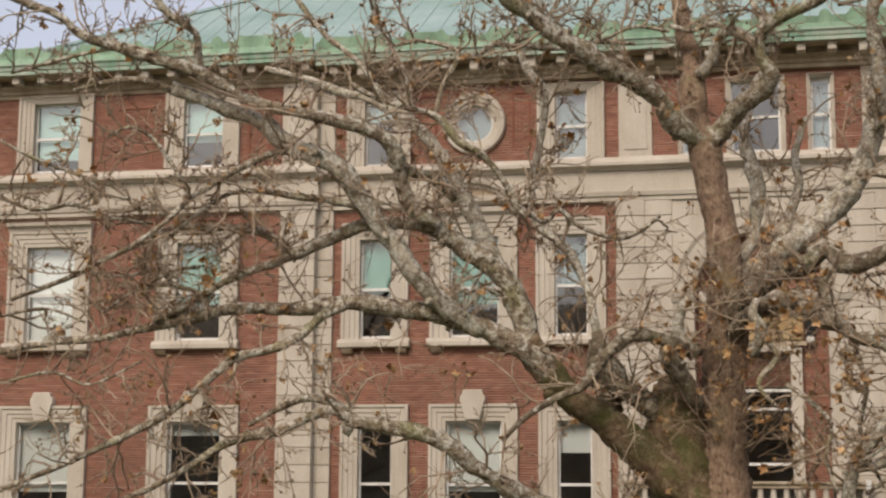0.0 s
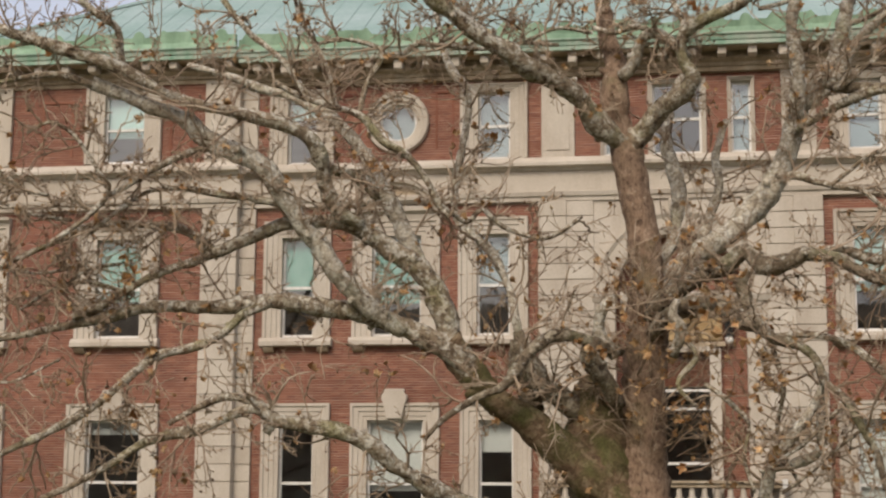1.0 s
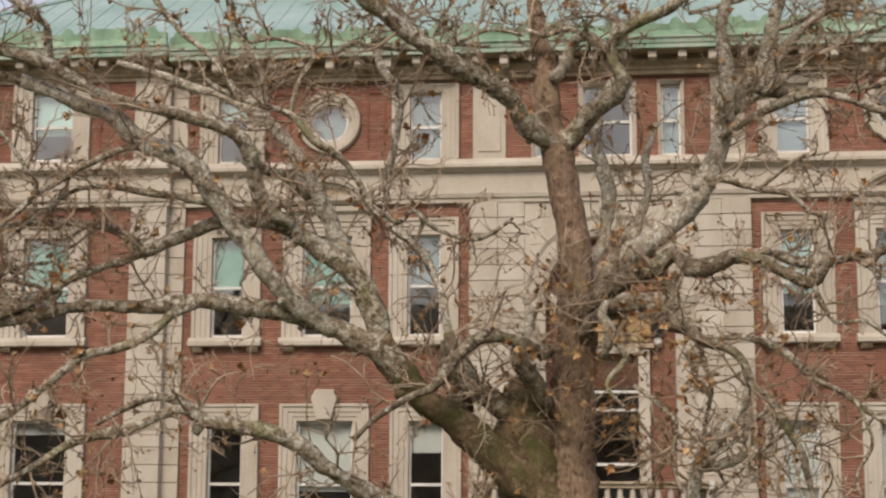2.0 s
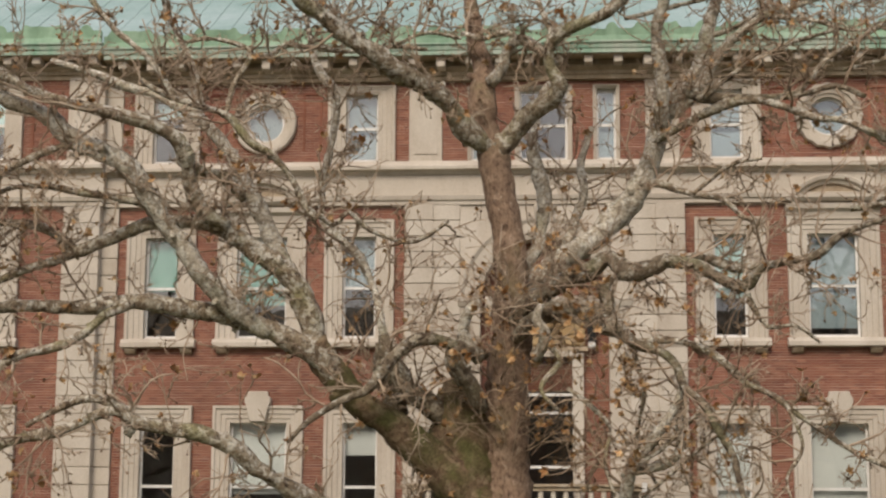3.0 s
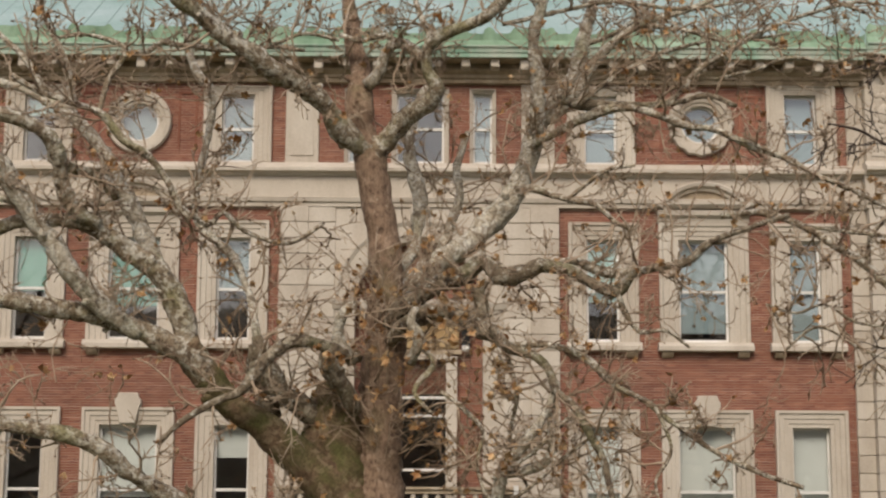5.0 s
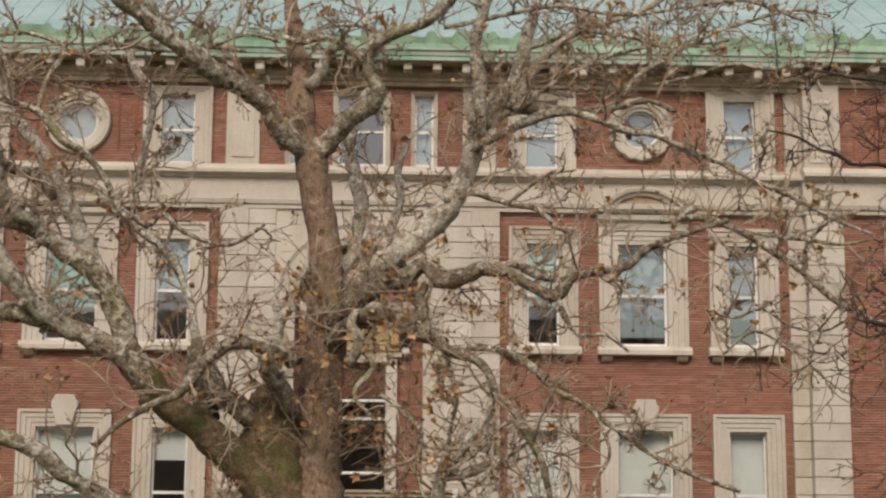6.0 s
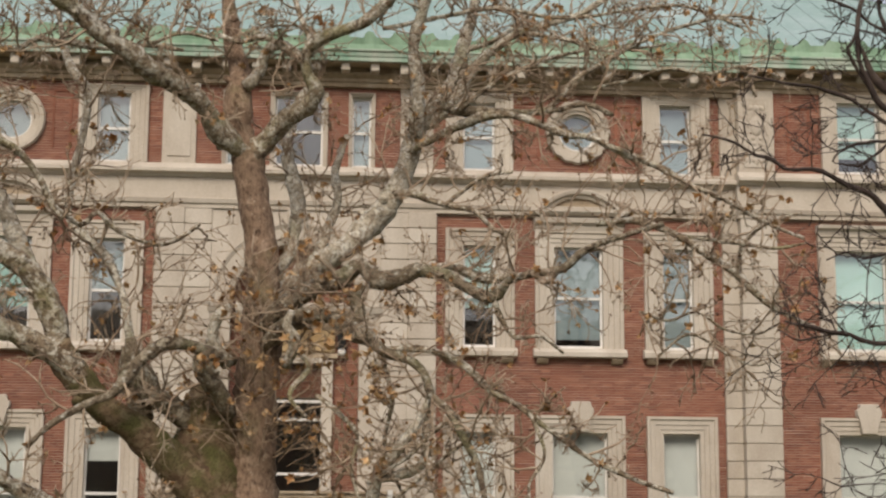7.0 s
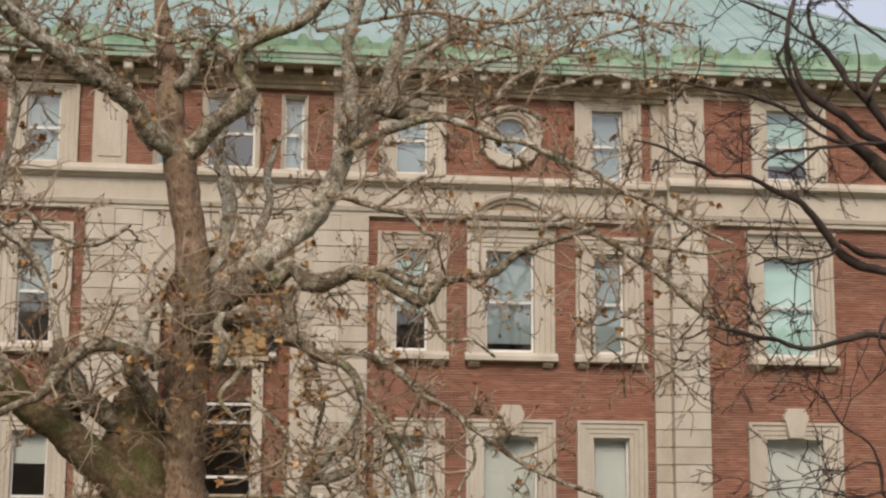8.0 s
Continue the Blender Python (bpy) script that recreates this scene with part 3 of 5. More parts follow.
def cornice(u0, u1, y, first, lift=0.0):
    h_ = lambda h: Z(h) + lift
    x0, x1 = X(u0), X(u1)
    # frieze and soffit take the dark stone: the eaves' shade is in its colour
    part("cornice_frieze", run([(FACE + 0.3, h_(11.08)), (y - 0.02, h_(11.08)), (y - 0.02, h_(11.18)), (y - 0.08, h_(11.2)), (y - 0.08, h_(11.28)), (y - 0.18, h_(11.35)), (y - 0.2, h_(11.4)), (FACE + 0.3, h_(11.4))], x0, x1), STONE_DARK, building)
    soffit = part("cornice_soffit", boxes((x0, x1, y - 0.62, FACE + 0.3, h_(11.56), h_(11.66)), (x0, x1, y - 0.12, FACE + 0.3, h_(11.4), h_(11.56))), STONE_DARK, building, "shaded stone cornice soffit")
    u = first
    while u < u1 - 0.2:
        ob = placed("modillion", MOD, STONE, soffit)
        big = min(abs(abs(u) - c) for c in (2.66, 5.6, 7.16, 10.1)) < 0.38
        ob.location = (X(u) - 0.11, y - 0.56, h_(11.3 if big else 11.37))
        ob.scale.z = 1.35 if big else 1.0
        u += 0.757
    part("gutter", run([(y + 0.1, h_(11.64)), (y - 0.7, h_(11.58)), (y - 0.7, h_(11.68)), (y - 0.73, h_(11.7)), (y - 0.75, h_(11.8)), (y - 0.8, h_(11.83)), (y - 0.8, h_(11.87)), (y - 0.5, h_(11.9)), (y + 0.1, h_(11.9))], x0, x1), GUTTER, building, "streaked copper gutter fascia")
    # cresting: humps and small knobs by turns
    bm = bmesh.new()
    step = 0.045
    k = int((x1 - x0) / step)
    prof = []
    for i in range(k + 1):
        s = (i * step + (u0 % 2.27)) % 2.27
        h = 0.33
        if s < 1.25:
            h += 0.13 * min(1, s / 0.12) * min(1, (1.25 - s) / 0.12) + 0.05 * math.exp(-((s - 0.16) / 0.07) ** 2) + 0.05 * math.exp(-((s - 1.09) / 0.07) ** 2)
        elif 1.6 < s < 1.92:
            h += 0.17 * math.sin(math.pi * (s - 1.6) / 0.32) ** 0.5
        prof.append((x0 + i * step, h + 0.02 * noise.noise((i * 0.21, u0, 0))))
    lo = [bm.verts.new((x, y - 0.78, h_(11.87))) for x, h in prof]
    mid = [bm.verts.new((x, y - 0.70 - 0.03 * math.sin(x * 9), h_(11.87 + 0.16))) for x, h in prof]
    up = [bm.verts.new((x, y - 0.72, h_(11.87 + h))) for x, h in prof]
    bk = [bm.verts.new((x, y - 0.62, h_(11.87 + h - 0.02))) for x, h in prof]
    bl = [bm.verts.new((x, y - 0.6, h_(11.87))) for x, h in prof]
    for a, b in ((lo, mid), (mid, up), (up, bk), (bk, bl)):
        for i in range(k):
            bm.faces.new((a[i], a[i + 1], b[i + 1], b[i]))
    part("cresting", bm, COPPER, building, "wavy green copper cresting above the gutter", False)


cornice(-21.8, -11.42, FACE - 0.28, -21.54, 0.12)
cornice(11.42, 24.3, FACE - 0.28, 11.77, 0.12)
cornice(-11.41, 11.41, FACE - 0.15, -10.95)

PITCH = math.tan(radians(31))
R0, RY, RH = FACE - 0.6, 8.0, Z(11.95)     # eaves line, run to the ridge, eaves height
LX, RX = -21.9, 24.4
bm = bmesh.new()
c = [bm.verts.new(p) for p in ((X(LX), R0, RH), (X(RX), R0, RH), (X(RX), R0 + 2 * RY, RH), (X(LX), R0 + 2 * RY, RH),
                               (X(LX + RY), R0 + RY, RH + RY * PITCH), (X(RX - RY), R0 + RY, RH + RY * PITCH))]
for f in ((0, 1, 5, 4), (1, 2, 5), (2, 3, 4, 5), (3, 0, 4)):
    bm.faces.new([c[i] for i in f])
roof = part("roof", bm, COPPER_PALE, building, "hipped copper roof with pale green patina and standing seams")
u = LX + 0.4
while u < RX:                   # standing seams, cut off at the hips
    d = min(RY, RX - u, u - LX)
    a = Vector((X(u), R0, RH))
    b = Vector((X(u), R0 + d, RH + d * PITCH))
    bm = bmesh.new()
    up = Vector((0, -math.sin(radians(31)), math.cos(radians(31)))) * 0.016
    q = [bm.verts.new(p) for p in (a - Vector((0.018, 0, 0)), a + Vector((0.018, 0, 0)), a + up + Vector((0.012, 0, 0)), a + up - Vector((0.012, 0, 0)))]
    w = [bm.verts.new(v.co + (b - a)) for v in q]
    for i in range(4):
        bm.faces.new((q[i], q[(i + 1) % 4], w[(i + 1) % 4], w[i]))
    part("seam", bm, COPPER_PALE, roof)
    u += 0.62
for s in (-1, 1):
    bm = bmesh.new()
    end = RX if s > 0 else LX
    a, b = Vector((X(end), R0, RH)), Vector((X(end - s * RY), R0 + RY, RH + RY * PITCH))
    side = Vector((0.07, 0.07 * s, 0))
    q = [bm.verts.new(p) for p in (a - side, a + side, a + side * 0.4 + Vector((0, 0, 0.1)), a - side * 0.4 + Vector((0, 0, 0.1)))]
    w = [bm.verts.new(v.co + (b - a)) for v in q]
    for i in range(4):
        bm.faces.new((q[i], q[(i + 1) % 4], w[(i + 1) % 4], w[i]))
    bm.faces.new(q)
    part("hip_roll", bm, COPPER_PALE, roof)

# ---- the rest of the shell, closed round the dim rooms ----
part("side_wall", boxes((X(-21.7), X(-21.4), WING + 0.1, 53, 0, Z(11.6)), (X(23.9), X(24.2), WING + 0.1, 53, 0, Z(11.6))), TERRACOTTA, building)
part("back_wall", boxes((X(-21.7), X(24.2), 53, 53.4, 0, Z(11.6))), TERRACOTTA, building)
# room surfaces in the darkened plaster, to look unlit from outside
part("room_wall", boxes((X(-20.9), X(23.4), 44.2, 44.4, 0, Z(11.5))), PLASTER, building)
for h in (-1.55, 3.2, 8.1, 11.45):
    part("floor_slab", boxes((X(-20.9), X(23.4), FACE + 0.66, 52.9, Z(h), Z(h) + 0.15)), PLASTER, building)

# ---- wall lantern beside the entrance ----
lantern = tagged(part("wall_lantern", run([(FACE + 0.46, Z(4.84)), (FACE + 0.24, Z(4.84)), (FACE + 0.24, Z(4.8)), (FACE + 0.28, Z(4.8)), (FACE + 0.3, Z(4.9)), (FACE + 0.46, Z(4.92))], X(1.17), X(1.23)), IRON), "black iron wall lantern beside the entrance", "lantern")
part("base_plate", boxes((X(1.08), X(1.32), FACE + 0.14, FACE + 0.38, Z(4.3), Z(4.33))), IRON, lantern)
bm = bmesh.new()
bmesh.ops.create_cone(bm, cap_ends=True, segments=6, radius1=0.17, radius2=0.04, depth=0.16, matrix=pose(X(1.2), FACE + 0.26, Z(4.74)))
part("cap", bm, IRON, lantern)
bm = bmesh.new()
bmesh.ops.create_cone(bm, cap_ends=True, segments=6, radius1=0.1, radius2=0.14, depth=0.33, matrix=pose(X(1.2), FACE + 0.26, Z(4.495)))
part("glass_body", bm, IRON, lantern)
bm = bmesh.new()
bmesh.ops.create_uvsphere(bm, u_segments=14, v_segments=8, radius=0.11, matrix=pose(X(1.2), FACE + 0.26, Z(4.22)))
part("globe", bm, PAINT, lantern, "white globe", True)

# ---- small raised brick panels of the third floor ----
for s in (-1, 1):
    for u, w in ((13.12, 0.62), (16.6, 0.9), (6.02, 0.5), (8.52, 0.5)):
        y = WING if u > 12 else FACE
        part("brick_panel", boxes((X(s * u) - w / 2, X(s * u) + w / 2, y - 0.035, y + 0.01, Z(10.78), Z(10.84)),
                                  (X(s * u) - w / 2, X(s * u) - w / 2 + 0.06, y - 0.025, y + 0.01, Z(9.3), Z(10.78)),
                                  (X(s * u) + w / 2 - 0.06, X(s * u) + w / 2, y - 0.025, y + 0.01, Z(9.3), Z(10.78))), BRICK_ONE, building, "raised border of brick")

# ---- a hall added unseen behind the camera, to darken the low windows' reflections ----
hall = tagged(part("facing_hall", boxes((-70, 70, -62, -50, 0, 15)), STONE_DARK), "plain grey stone hall, added unseen to darken window reflections", "building")
part("roof", run([(-63, 15), (-56, 19), (-49, 15)], -71, 71), STONE_DARK, hall)

# ---- ground ----
bm = bmesh.new()
bmesh.ops.create_grid(bm, x_segments=40, y_segments=40, size=1500)
g = tagged(part("ground", bm, LAWN), "winter lawn of short dull grass", "ground", kind="structure")


# ---- trees ----
def smooth_path(rows, step):
    """Catmull-Rom through (x, y, z, r) stations, about step metres apart."""
    p = np.array(rows, float)
    p = np.vstack([2 * p[0] - p[1], p, 2 * p[-1] - p[-2]])
    out = []
    for i in range(1, len(p) - 2):
        n = max(2, int(np.linalg.norm(p[i + 1, :3] - p[i, :3]) / step))
        t = np.linspace(0, 1, n, endpoint=False)[:, None]
        a, b, c, d = p[i - 1:i + 3]
        out.append(0.5 * (2 * b + (c - a) * t + (2 * a - 5 * b + 4 * c - d) * t ** 2 + (3 * b - a - 3 * c + d) * t ** 3))
    out.append(p[-2][None])
    q = np.vstack(out)
    q[:, 3] = np.maximum(q[:, 3], 0.004)
    return q


def tube(q, sides, lump, seed, verts, faces):
    """Rings round the path q, uneven by lump; appended to verts and faces."""
    n = len(q)
    tang = np.gradient(q[:, :3], axis=0)
    tang /= np.linalg.norm(tang, axis=1)[:, None] + 1e-9
    up = np.array((0.13, 1.0, 0.21))
    base = len(verts)
    for i in range(n):
        s = np.cross(tang[i], up)
        s /= np.linalg.norm(s) + 1e-9
        w = np.cross(s, tang[i])
        for k in range(sides):
            a = 2 * math.pi * k / sides
            d = s * math.cos(a) + w * math.sin(a)
            r = q[i, 3]
            if lump:
                c = q[i, :3] + d * r
                r *= 1 + lump * noise.noise((c[0] * 2.2 + seed, c[1] * 2.2, c[2] * 2.2)) + 0.8 * lump * noise.noise((c[0] * 7, c[1] * 7 + seed, c[2] * 7)) + 0.35 * lump * noise.noise((c[0] * 19, c[1] * 19 + seed, c[2] * 19))
            verts.append(q[i, :3] + d * r)
    for i in range(n - 1):
        for k in range(sides):
            a, b = base + i * sides + k, base + i * sides + (k + 1) % sides
            faces.append((a, b, b + sides, a + sides))
    faces.append(tuple(base + k for k in range(sides))[::-1])
    faces.append(tuple(base + (n - 1) * sides + k for k in range(sides)))


def mesh_of(name, verts, faces, mat, parent, label="", kind=""):
    me = bpy.data.meshes.new(name)
    me.from_pydata([tuple(v) for v in verts], [], faces)
    ob = placed(name, me, mat, parent, label, True)
    if kind:
        tagged(ob, kind=kind)
    return ob


def wander(rng, start, way, length, r0, r1, curl, lift=0.0, segs=6):
    """A crooked twig: rows of x, y, z, r."""
    rows, p, d = [], np.array(start, float), np.array(way, float)
    d /= np.linalg.norm(d) + 1e-9
    for i in range(segs + 1):
        rows.append((*p, r0 + (r1 - r0) * i / segs))
        d = d + rng.normal(0, curl, 3) + np.array((0, 0, lift))
        d /= np.linalg.norm(d)
        p = p + d * length / segs
    return np.array(rows)


class Crown:
    """Collects twigs, and the places of leaves and seed balls, of one tree."""

    def __init__(self, seed, curl, spurs):
        self.rng, self.curl, self.spurs = np.random.default_rng(seed), curl, spurs
        self.v, self.f, self.tips, self.mids, self.count = [], [], [], [], 0

    def twig(self, start, way, length, r, depth):
        q = wander(self.rng, start, way, length, r, max(r * 0.5, 0.0045), self.curl, 0.02)
        q[1:-1:2, 3] *= 1.3
        tube(q, 5 if r > 0.012 else 4, 0, 0, self.v, self.f)
        for i in self.rng.integers(1, 6, self.spurs):        # spurs and buds
            w = self.rng.normal(0, 1, 3)
            e = q[i, :3] + w / np.linalg.norm(w) * self.rng.uniform(0.03, 0.09)
            tube(np.array([(*q[i, :3], 0.008), (*((q[i, :3] + e) / 2 + (0, 0, 0.008)), 0.006), (*e, 0.01)]), 3, 0, 0, self.v, self.f)
        self.tips.append(q[-1, :3])
        self.mids += [q[k, :3] for k in (1, 3, 5)]
        if depth:
            for k in range(self.rng.integers(2, 5)):
                i = self.rng.integers(1, 6)
                d = q[i + 1, :3] - q[i, :3]
                d = d / (np.linalg.norm(d) + 1e-9) + self.rng.normal(0, 0.75, 3) * (1, 0.8, 1)
                self.twig(q[i, :3], d, length * self.rng.uniform(0.35, 0.7), max(q[i, 3] * 0.65, 0.005), depth - 1)

    def along(self, q, rate, length, depth=2, r=0.013, owner=None, bark=None, most=0):
        """Twigs from a limb's path, rate a metre; the first ones as branchlets of their own."""
        step = np.linalg.norm(np.diff(q[:, :3], axis=0), axis=1)
        for i in range(len(q) - 1):
            if self.rng.random() < rate * step[i]:
                d = (q[i + 1, :3] - q[i, :3]) / (step[i] + 1e-9)
                side = self.rng.normal(0, 1, 3) * (1, 0.75, 1)
                side -= d * side.dot(d)
                side /= np.linalg.norm(side) + 1e-9
                w = side + d * self.rng.uniform(0.1, 0.9) + np.array((0, 0, self.rng.uniform(-0.1, 0.35)))
                rest = self.v, self.f
                single = owner and self.count < most and self.rng.random() < 0.4
                if single:
                    self.v, self.f = [], []
                self.twig(q[i, :3], w, length * self.rng.uniform(0.5, 1.5), min(r * self.rng.uniform(0.7, 1.5), q[i, 3] * 0.7), depth)
                if single:
                    mesh_of("branchlet", self.v, self.f, bark, owner)
                    self.v, self.f = rest
                    self.count += 1


plane_tree = tagged(new("plane_tree"), "old bare plane tree with mottled bark and few dry leaves", "tree")
crown = Crown(5, 0.21, 1)


def limb(name, bark, *rows):
    q = smooth_path(rows, 0.09)
    big = q[:, 3].max() > 0.2
    thin = q[:, 3].max() < 0.075
    rng = np.random.default_rng(len(bpy.data.meshes))
    # small crooks between the stations
    for k in range(3):
        s = np.cumsum(np.linalg.norm(np.diff(q[:, :3], axis=0, prepend=q[:1, :3]), axis=1))
        q[:, k] += 0.09 * np.minimum(q[:, 3] * 1.6, 0.12) * 4 * np.array([noise.noise((a * 1.7, k * 7.3, q[0, 0] * 3)) for a in s])
    v, f = [], []
    tube(q, 18 if big else 12 if not thin else 8, 0.2 if big else 0.34, q[0, 0] * 5, v, f)
    # knots and stubs of lost twigs
    for i in range(2, len(q) - 1):
        if rng.random() < (0.06 if big else 0.16):
            d = rng.normal(0, 1, 3)
            e = q[i, :3] + d / np.linalg.norm(d) * q[i, 3] * 1.5
            tube(np.array([(*q[i, :3], q[i, 3] * 0.5), (*((q[i, :3] + e) / 2), q[i, 3] * 0.5), (*e, q[i, 3] * 0.26)]), 7, 0.3, i, v, f)
    mesh_of(name, v, f, bark, plane_tree)
    if name == "limb":
        crown.along(q, 3.3 if not thin else 4.5, 0.95 if not thin else 0.8, 2, 0.012, plane_tree, TWIG, 300)
    return q


limb("trunk", BARK_TRUNK, (-0.63, 22, 0.24, 0.701), (-0.71, 22, 1.07, 0.608), (-0.75, 22, 1.68, 0.442), (-0.72, 22, 2.45, 0.339), (-0.67, 22, 3.22, 0.302), (-0.62, 22, 4.01, 0.28), (-0.61, 22, 4.81, 0.243), (-0.64, 22, 5.45, 0.221), (-0.76, 22, 6.02, 0.229), (-0.84, 22, 6.43, 0.236), (-0.86, 22, 6.8, 0.243))
limb("limb", BARK_TRUNK, (-0.82, 22, 6.51, 0.192), (-0.94, 22, 6.97, 0.199), (-0.99, 22, 7.34, 0.192), (-1.01, 22.1, 7.7, 0.17), (-1.09, 22.3, 8.27, 0.135), (-1.16, 22.4, 8.81, 0.113), (-1.23, 22.5, 9.63, 0.098))
limb("limb", BARK, (-0.81, 22, 6.51, 0.147), (-0.62, 21.9, 6.82, 0.162), (-0.34, 21.7, 7.08, 0.131), (-0.08, 21.5, 7.24, 0.13), (0.05, 21.3, 7.47, 0.107), (-0.05, 21.2, 7.73, 0.092), (0.02, 21.1, 8.02, 0.099), (0.33, 20.9, 8.17, 0.091), (0.67, 20.7, 8.26, 0.083), (0.97, 20.5, 8.42, 0.076), (1.27, 20.3, 8.74, 0.061))
limb("limb", BARK, (-0.86, 22, 6.63, 0.111), (-1.17, 21.7, 6.89, 0.16), (-1.47, 21.4, 7.19, 0.143), (-1.81, 21.1, 7.42, 0.134), (-2.09, 20.8, 7.53, 0.132), (-2.45, 20.5, 7.73, 0.124), (-2.77, 20.3, 7.92, 0.116), (-3.05, 20.1, 8.09, 0.101), (-3.28, 19.9, 8.23, 0.093), (-3.48, 19.7, 8.58, 0.079))
limb("limb", BARK_PALE, (-0.89, 21.9, 7.64, 0.088), (-0.72, 21.8, 7.82, 0.08), (-0.62, 21.7, 8.07, 0.08), (-0.43, 21.6, 8.17, 0.087), (-0.21, 21.5, 8, 0.072), (0.02, 21.4, 7.76, 0.057))
limb("bough", BARK_MOSS, (-0.85, 22, 1.18, 0.516), (-1.11, 21.9, 1.7, 0.411), (-1.49, 21.7, 2.13, 0.32), (-1.9, 21.5, 2.52, 0.238), (-2.3, 21.3, 2.84, 0.2), (-2.7, 21.1, 3.14, 0.191), (-3.04, 20.9, 3.54, 0.21), (-3.21, 20.8, 3.84, 0.195))
limb("limb", BARK, (-2.83, 21, 3.31, 0.141), (-3.21, 20.8, 3.69, 0.174), (-3.58, 20.7, 3.89, 0.16), (-3.94, 20.6, 4.06, 0.145), (-4.38, 20.5, 4.15, 0.131), (-4.88, 20.3, 4.23, 0.116), (-5.32, 20.2, 4.27, 0.108), (-5.68, 20.1, 4.24, 0.101), (-6.11, 20, 4.19, 0.094), (-6.71, 19.9, 4.22, 0.08), (-7.06, 19.8, 4.17, 0.073), (-7.57, 19.7, 4.04, 0.073), (-8.16, 19.6, 3.92, 0.059), (-8.75, 19.5, 3.8, 0.059), (-9.35, 19.4, 3.74, 0.052), (-10.02, 19.3, 3.62, 0.049), (-10.53, 19.2, 3.48, 0.039))
limb("limb", BARK, (-3.15, 20.9, 3.55, 0.126), (-3.23, 20.8, 4.07, 0.181), (-3.4, 20.8, 4.49, 0.16), (-3.66, 20.7, 4.82, 0.146), (-4.02, 20.6, 5.07, 0.131), (-4.35, 20.5, 5.29, 0.117), (-4.64, 20.4, 5.37, 0.109), (-4.97, 20.3, 5.36, 0.095), (-5.33, 20.2, 5.31, 0.081), (-5.73, 20.1, 5.15, 0.081), (-6.01, 20, 4.97, 0.08), (-6.25, 20, 4.93, 0.087), (-6.45, 20, 5.13, 0.067), (-6.74, 19.9, 5.26, 0.06), (-7.29, 19.9, 5.31, 0.053), (-7.82, 19.8, 5.31, 0.053), (-8.25, 19.7, 5.08, 0.046), (-8.76, 19.6, 4.84, 0.043), (-9.35, 19.5, 4.55, 0.036), (-9.95, 19.4, 4.32, 0.033))
limb("limb", BARK, (-6.01, 20, 4.99, 0.06), (-6.49, 19.9, 4.77, 0.067), (-6.92, 19.8, 4.62, 0.06), (-7.27, 19.7, 4.42, 0.056), (-7.62, 19.6, 4.19, 0.049), (-7.97, 19.5, 4.03, 0.039))
limb("limb", BARK_PALE, (-3.36, 21, 4.32, 0.106), (-3.67, 21.2, 4.9, 0.128), (-3.92, 21.3, 5.36, 0.121), (-4.1, 21.4, 5.74, 0.115), (-4.33, 21.5, 6.17, 0.108), (-4.51, 21.6, 6.49, 0.101), (-4.79, 21.7, 6.89, 0.095), (-5.15, 21.8, 7.23, 0.088), (-5.64, 21.9, 7.49, 0.073), (-6.19, 22, 7.71, 0.063), (-6.74, 22.1, 7.94, 0.052), (-7.4, 22.2, 8.17, 0.041))
limb("limb", BARK, (-4.33, 20.4, 5.32, 0.096), (-4.6, 20.2, 5.49, 0.108), (-4.71, 20, 5.76, 0.107), (-4.75, 19.8, 6.1, 0.106), (-4.89, 19.6, 6.37, 0.092), (-5.3, 19.4, 6.53, 0.085), (-5.73, 19.3, 6.61, 0.078), (-6.23, 19.2, 6.73, 0.071), (-6.67, 19.1, 6.89, 0.064), (-6.99, 19, 7.07, 0.07), (-7.3, 18.9, 7.21, 0.082), (-7.9, 18.8, 7.4, 0.082), (-8.41, 18.7, 7.57, 0.075), (-8.77, 18.6, 7.7, 0.062), (-9.01, 18.5, 7.91, 0.056), (-9.49, 18.4, 8.1, 0.049), (-10.09, 18.3, 8.37, 0.043))
limb("limb", BARK, (-7.17, 19, 7.15, 0.045), (-7.25, 19, 7.39, 0.054), (-7.26, 18.9, 7.69, 0.054), (-7.48, 18.8, 7.85, 0.05), (-7.68, 18.7, 8.03, 0.044), (-7.89, 18.6, 8.33, 0.037))
limb("limb", BARK, (-4.31, 21.4, 5.91, 0.079), (-4.53, 21.1, 6.1, 0.092), (-4.72, 20.9, 6.16, 0.084), (-4.93, 20.6, 6.17, 0.076))
limb("limb", BARK_PALE, (-3.79, 20.6, 3.9, 0.09), (-4.17, 20.4, 4.22, 0.13), (-4.44, 20.2, 4.5, 0.129), (-4.7, 20, 4.86, 0.127), (-5.02, 19.9, 5.23, 0.12), (-5.23, 19.8, 5.59, 0.119), (-5.48, 19.7, 5.96, 0.139), (-5.84, 19.6, 6.18, 0.145), (-6.24, 19.5, 6.38, 0.124), (-6.57, 19.4, 6.66, 0.098), (-6.97, 19.3, 6.8, 0.087), (-7.33, 19.2, 6.95, 0.084), (-7.65, 19.1, 7.05, 0.077))
limb("limb", BARK, (-7.65, 19.1, 7.03, 0.058), (-8.05, 19, 7.16, 0.045), (-8.48, 18.9, 7.12, 0.032), (-8.9, 18.8, 7, 0.025))
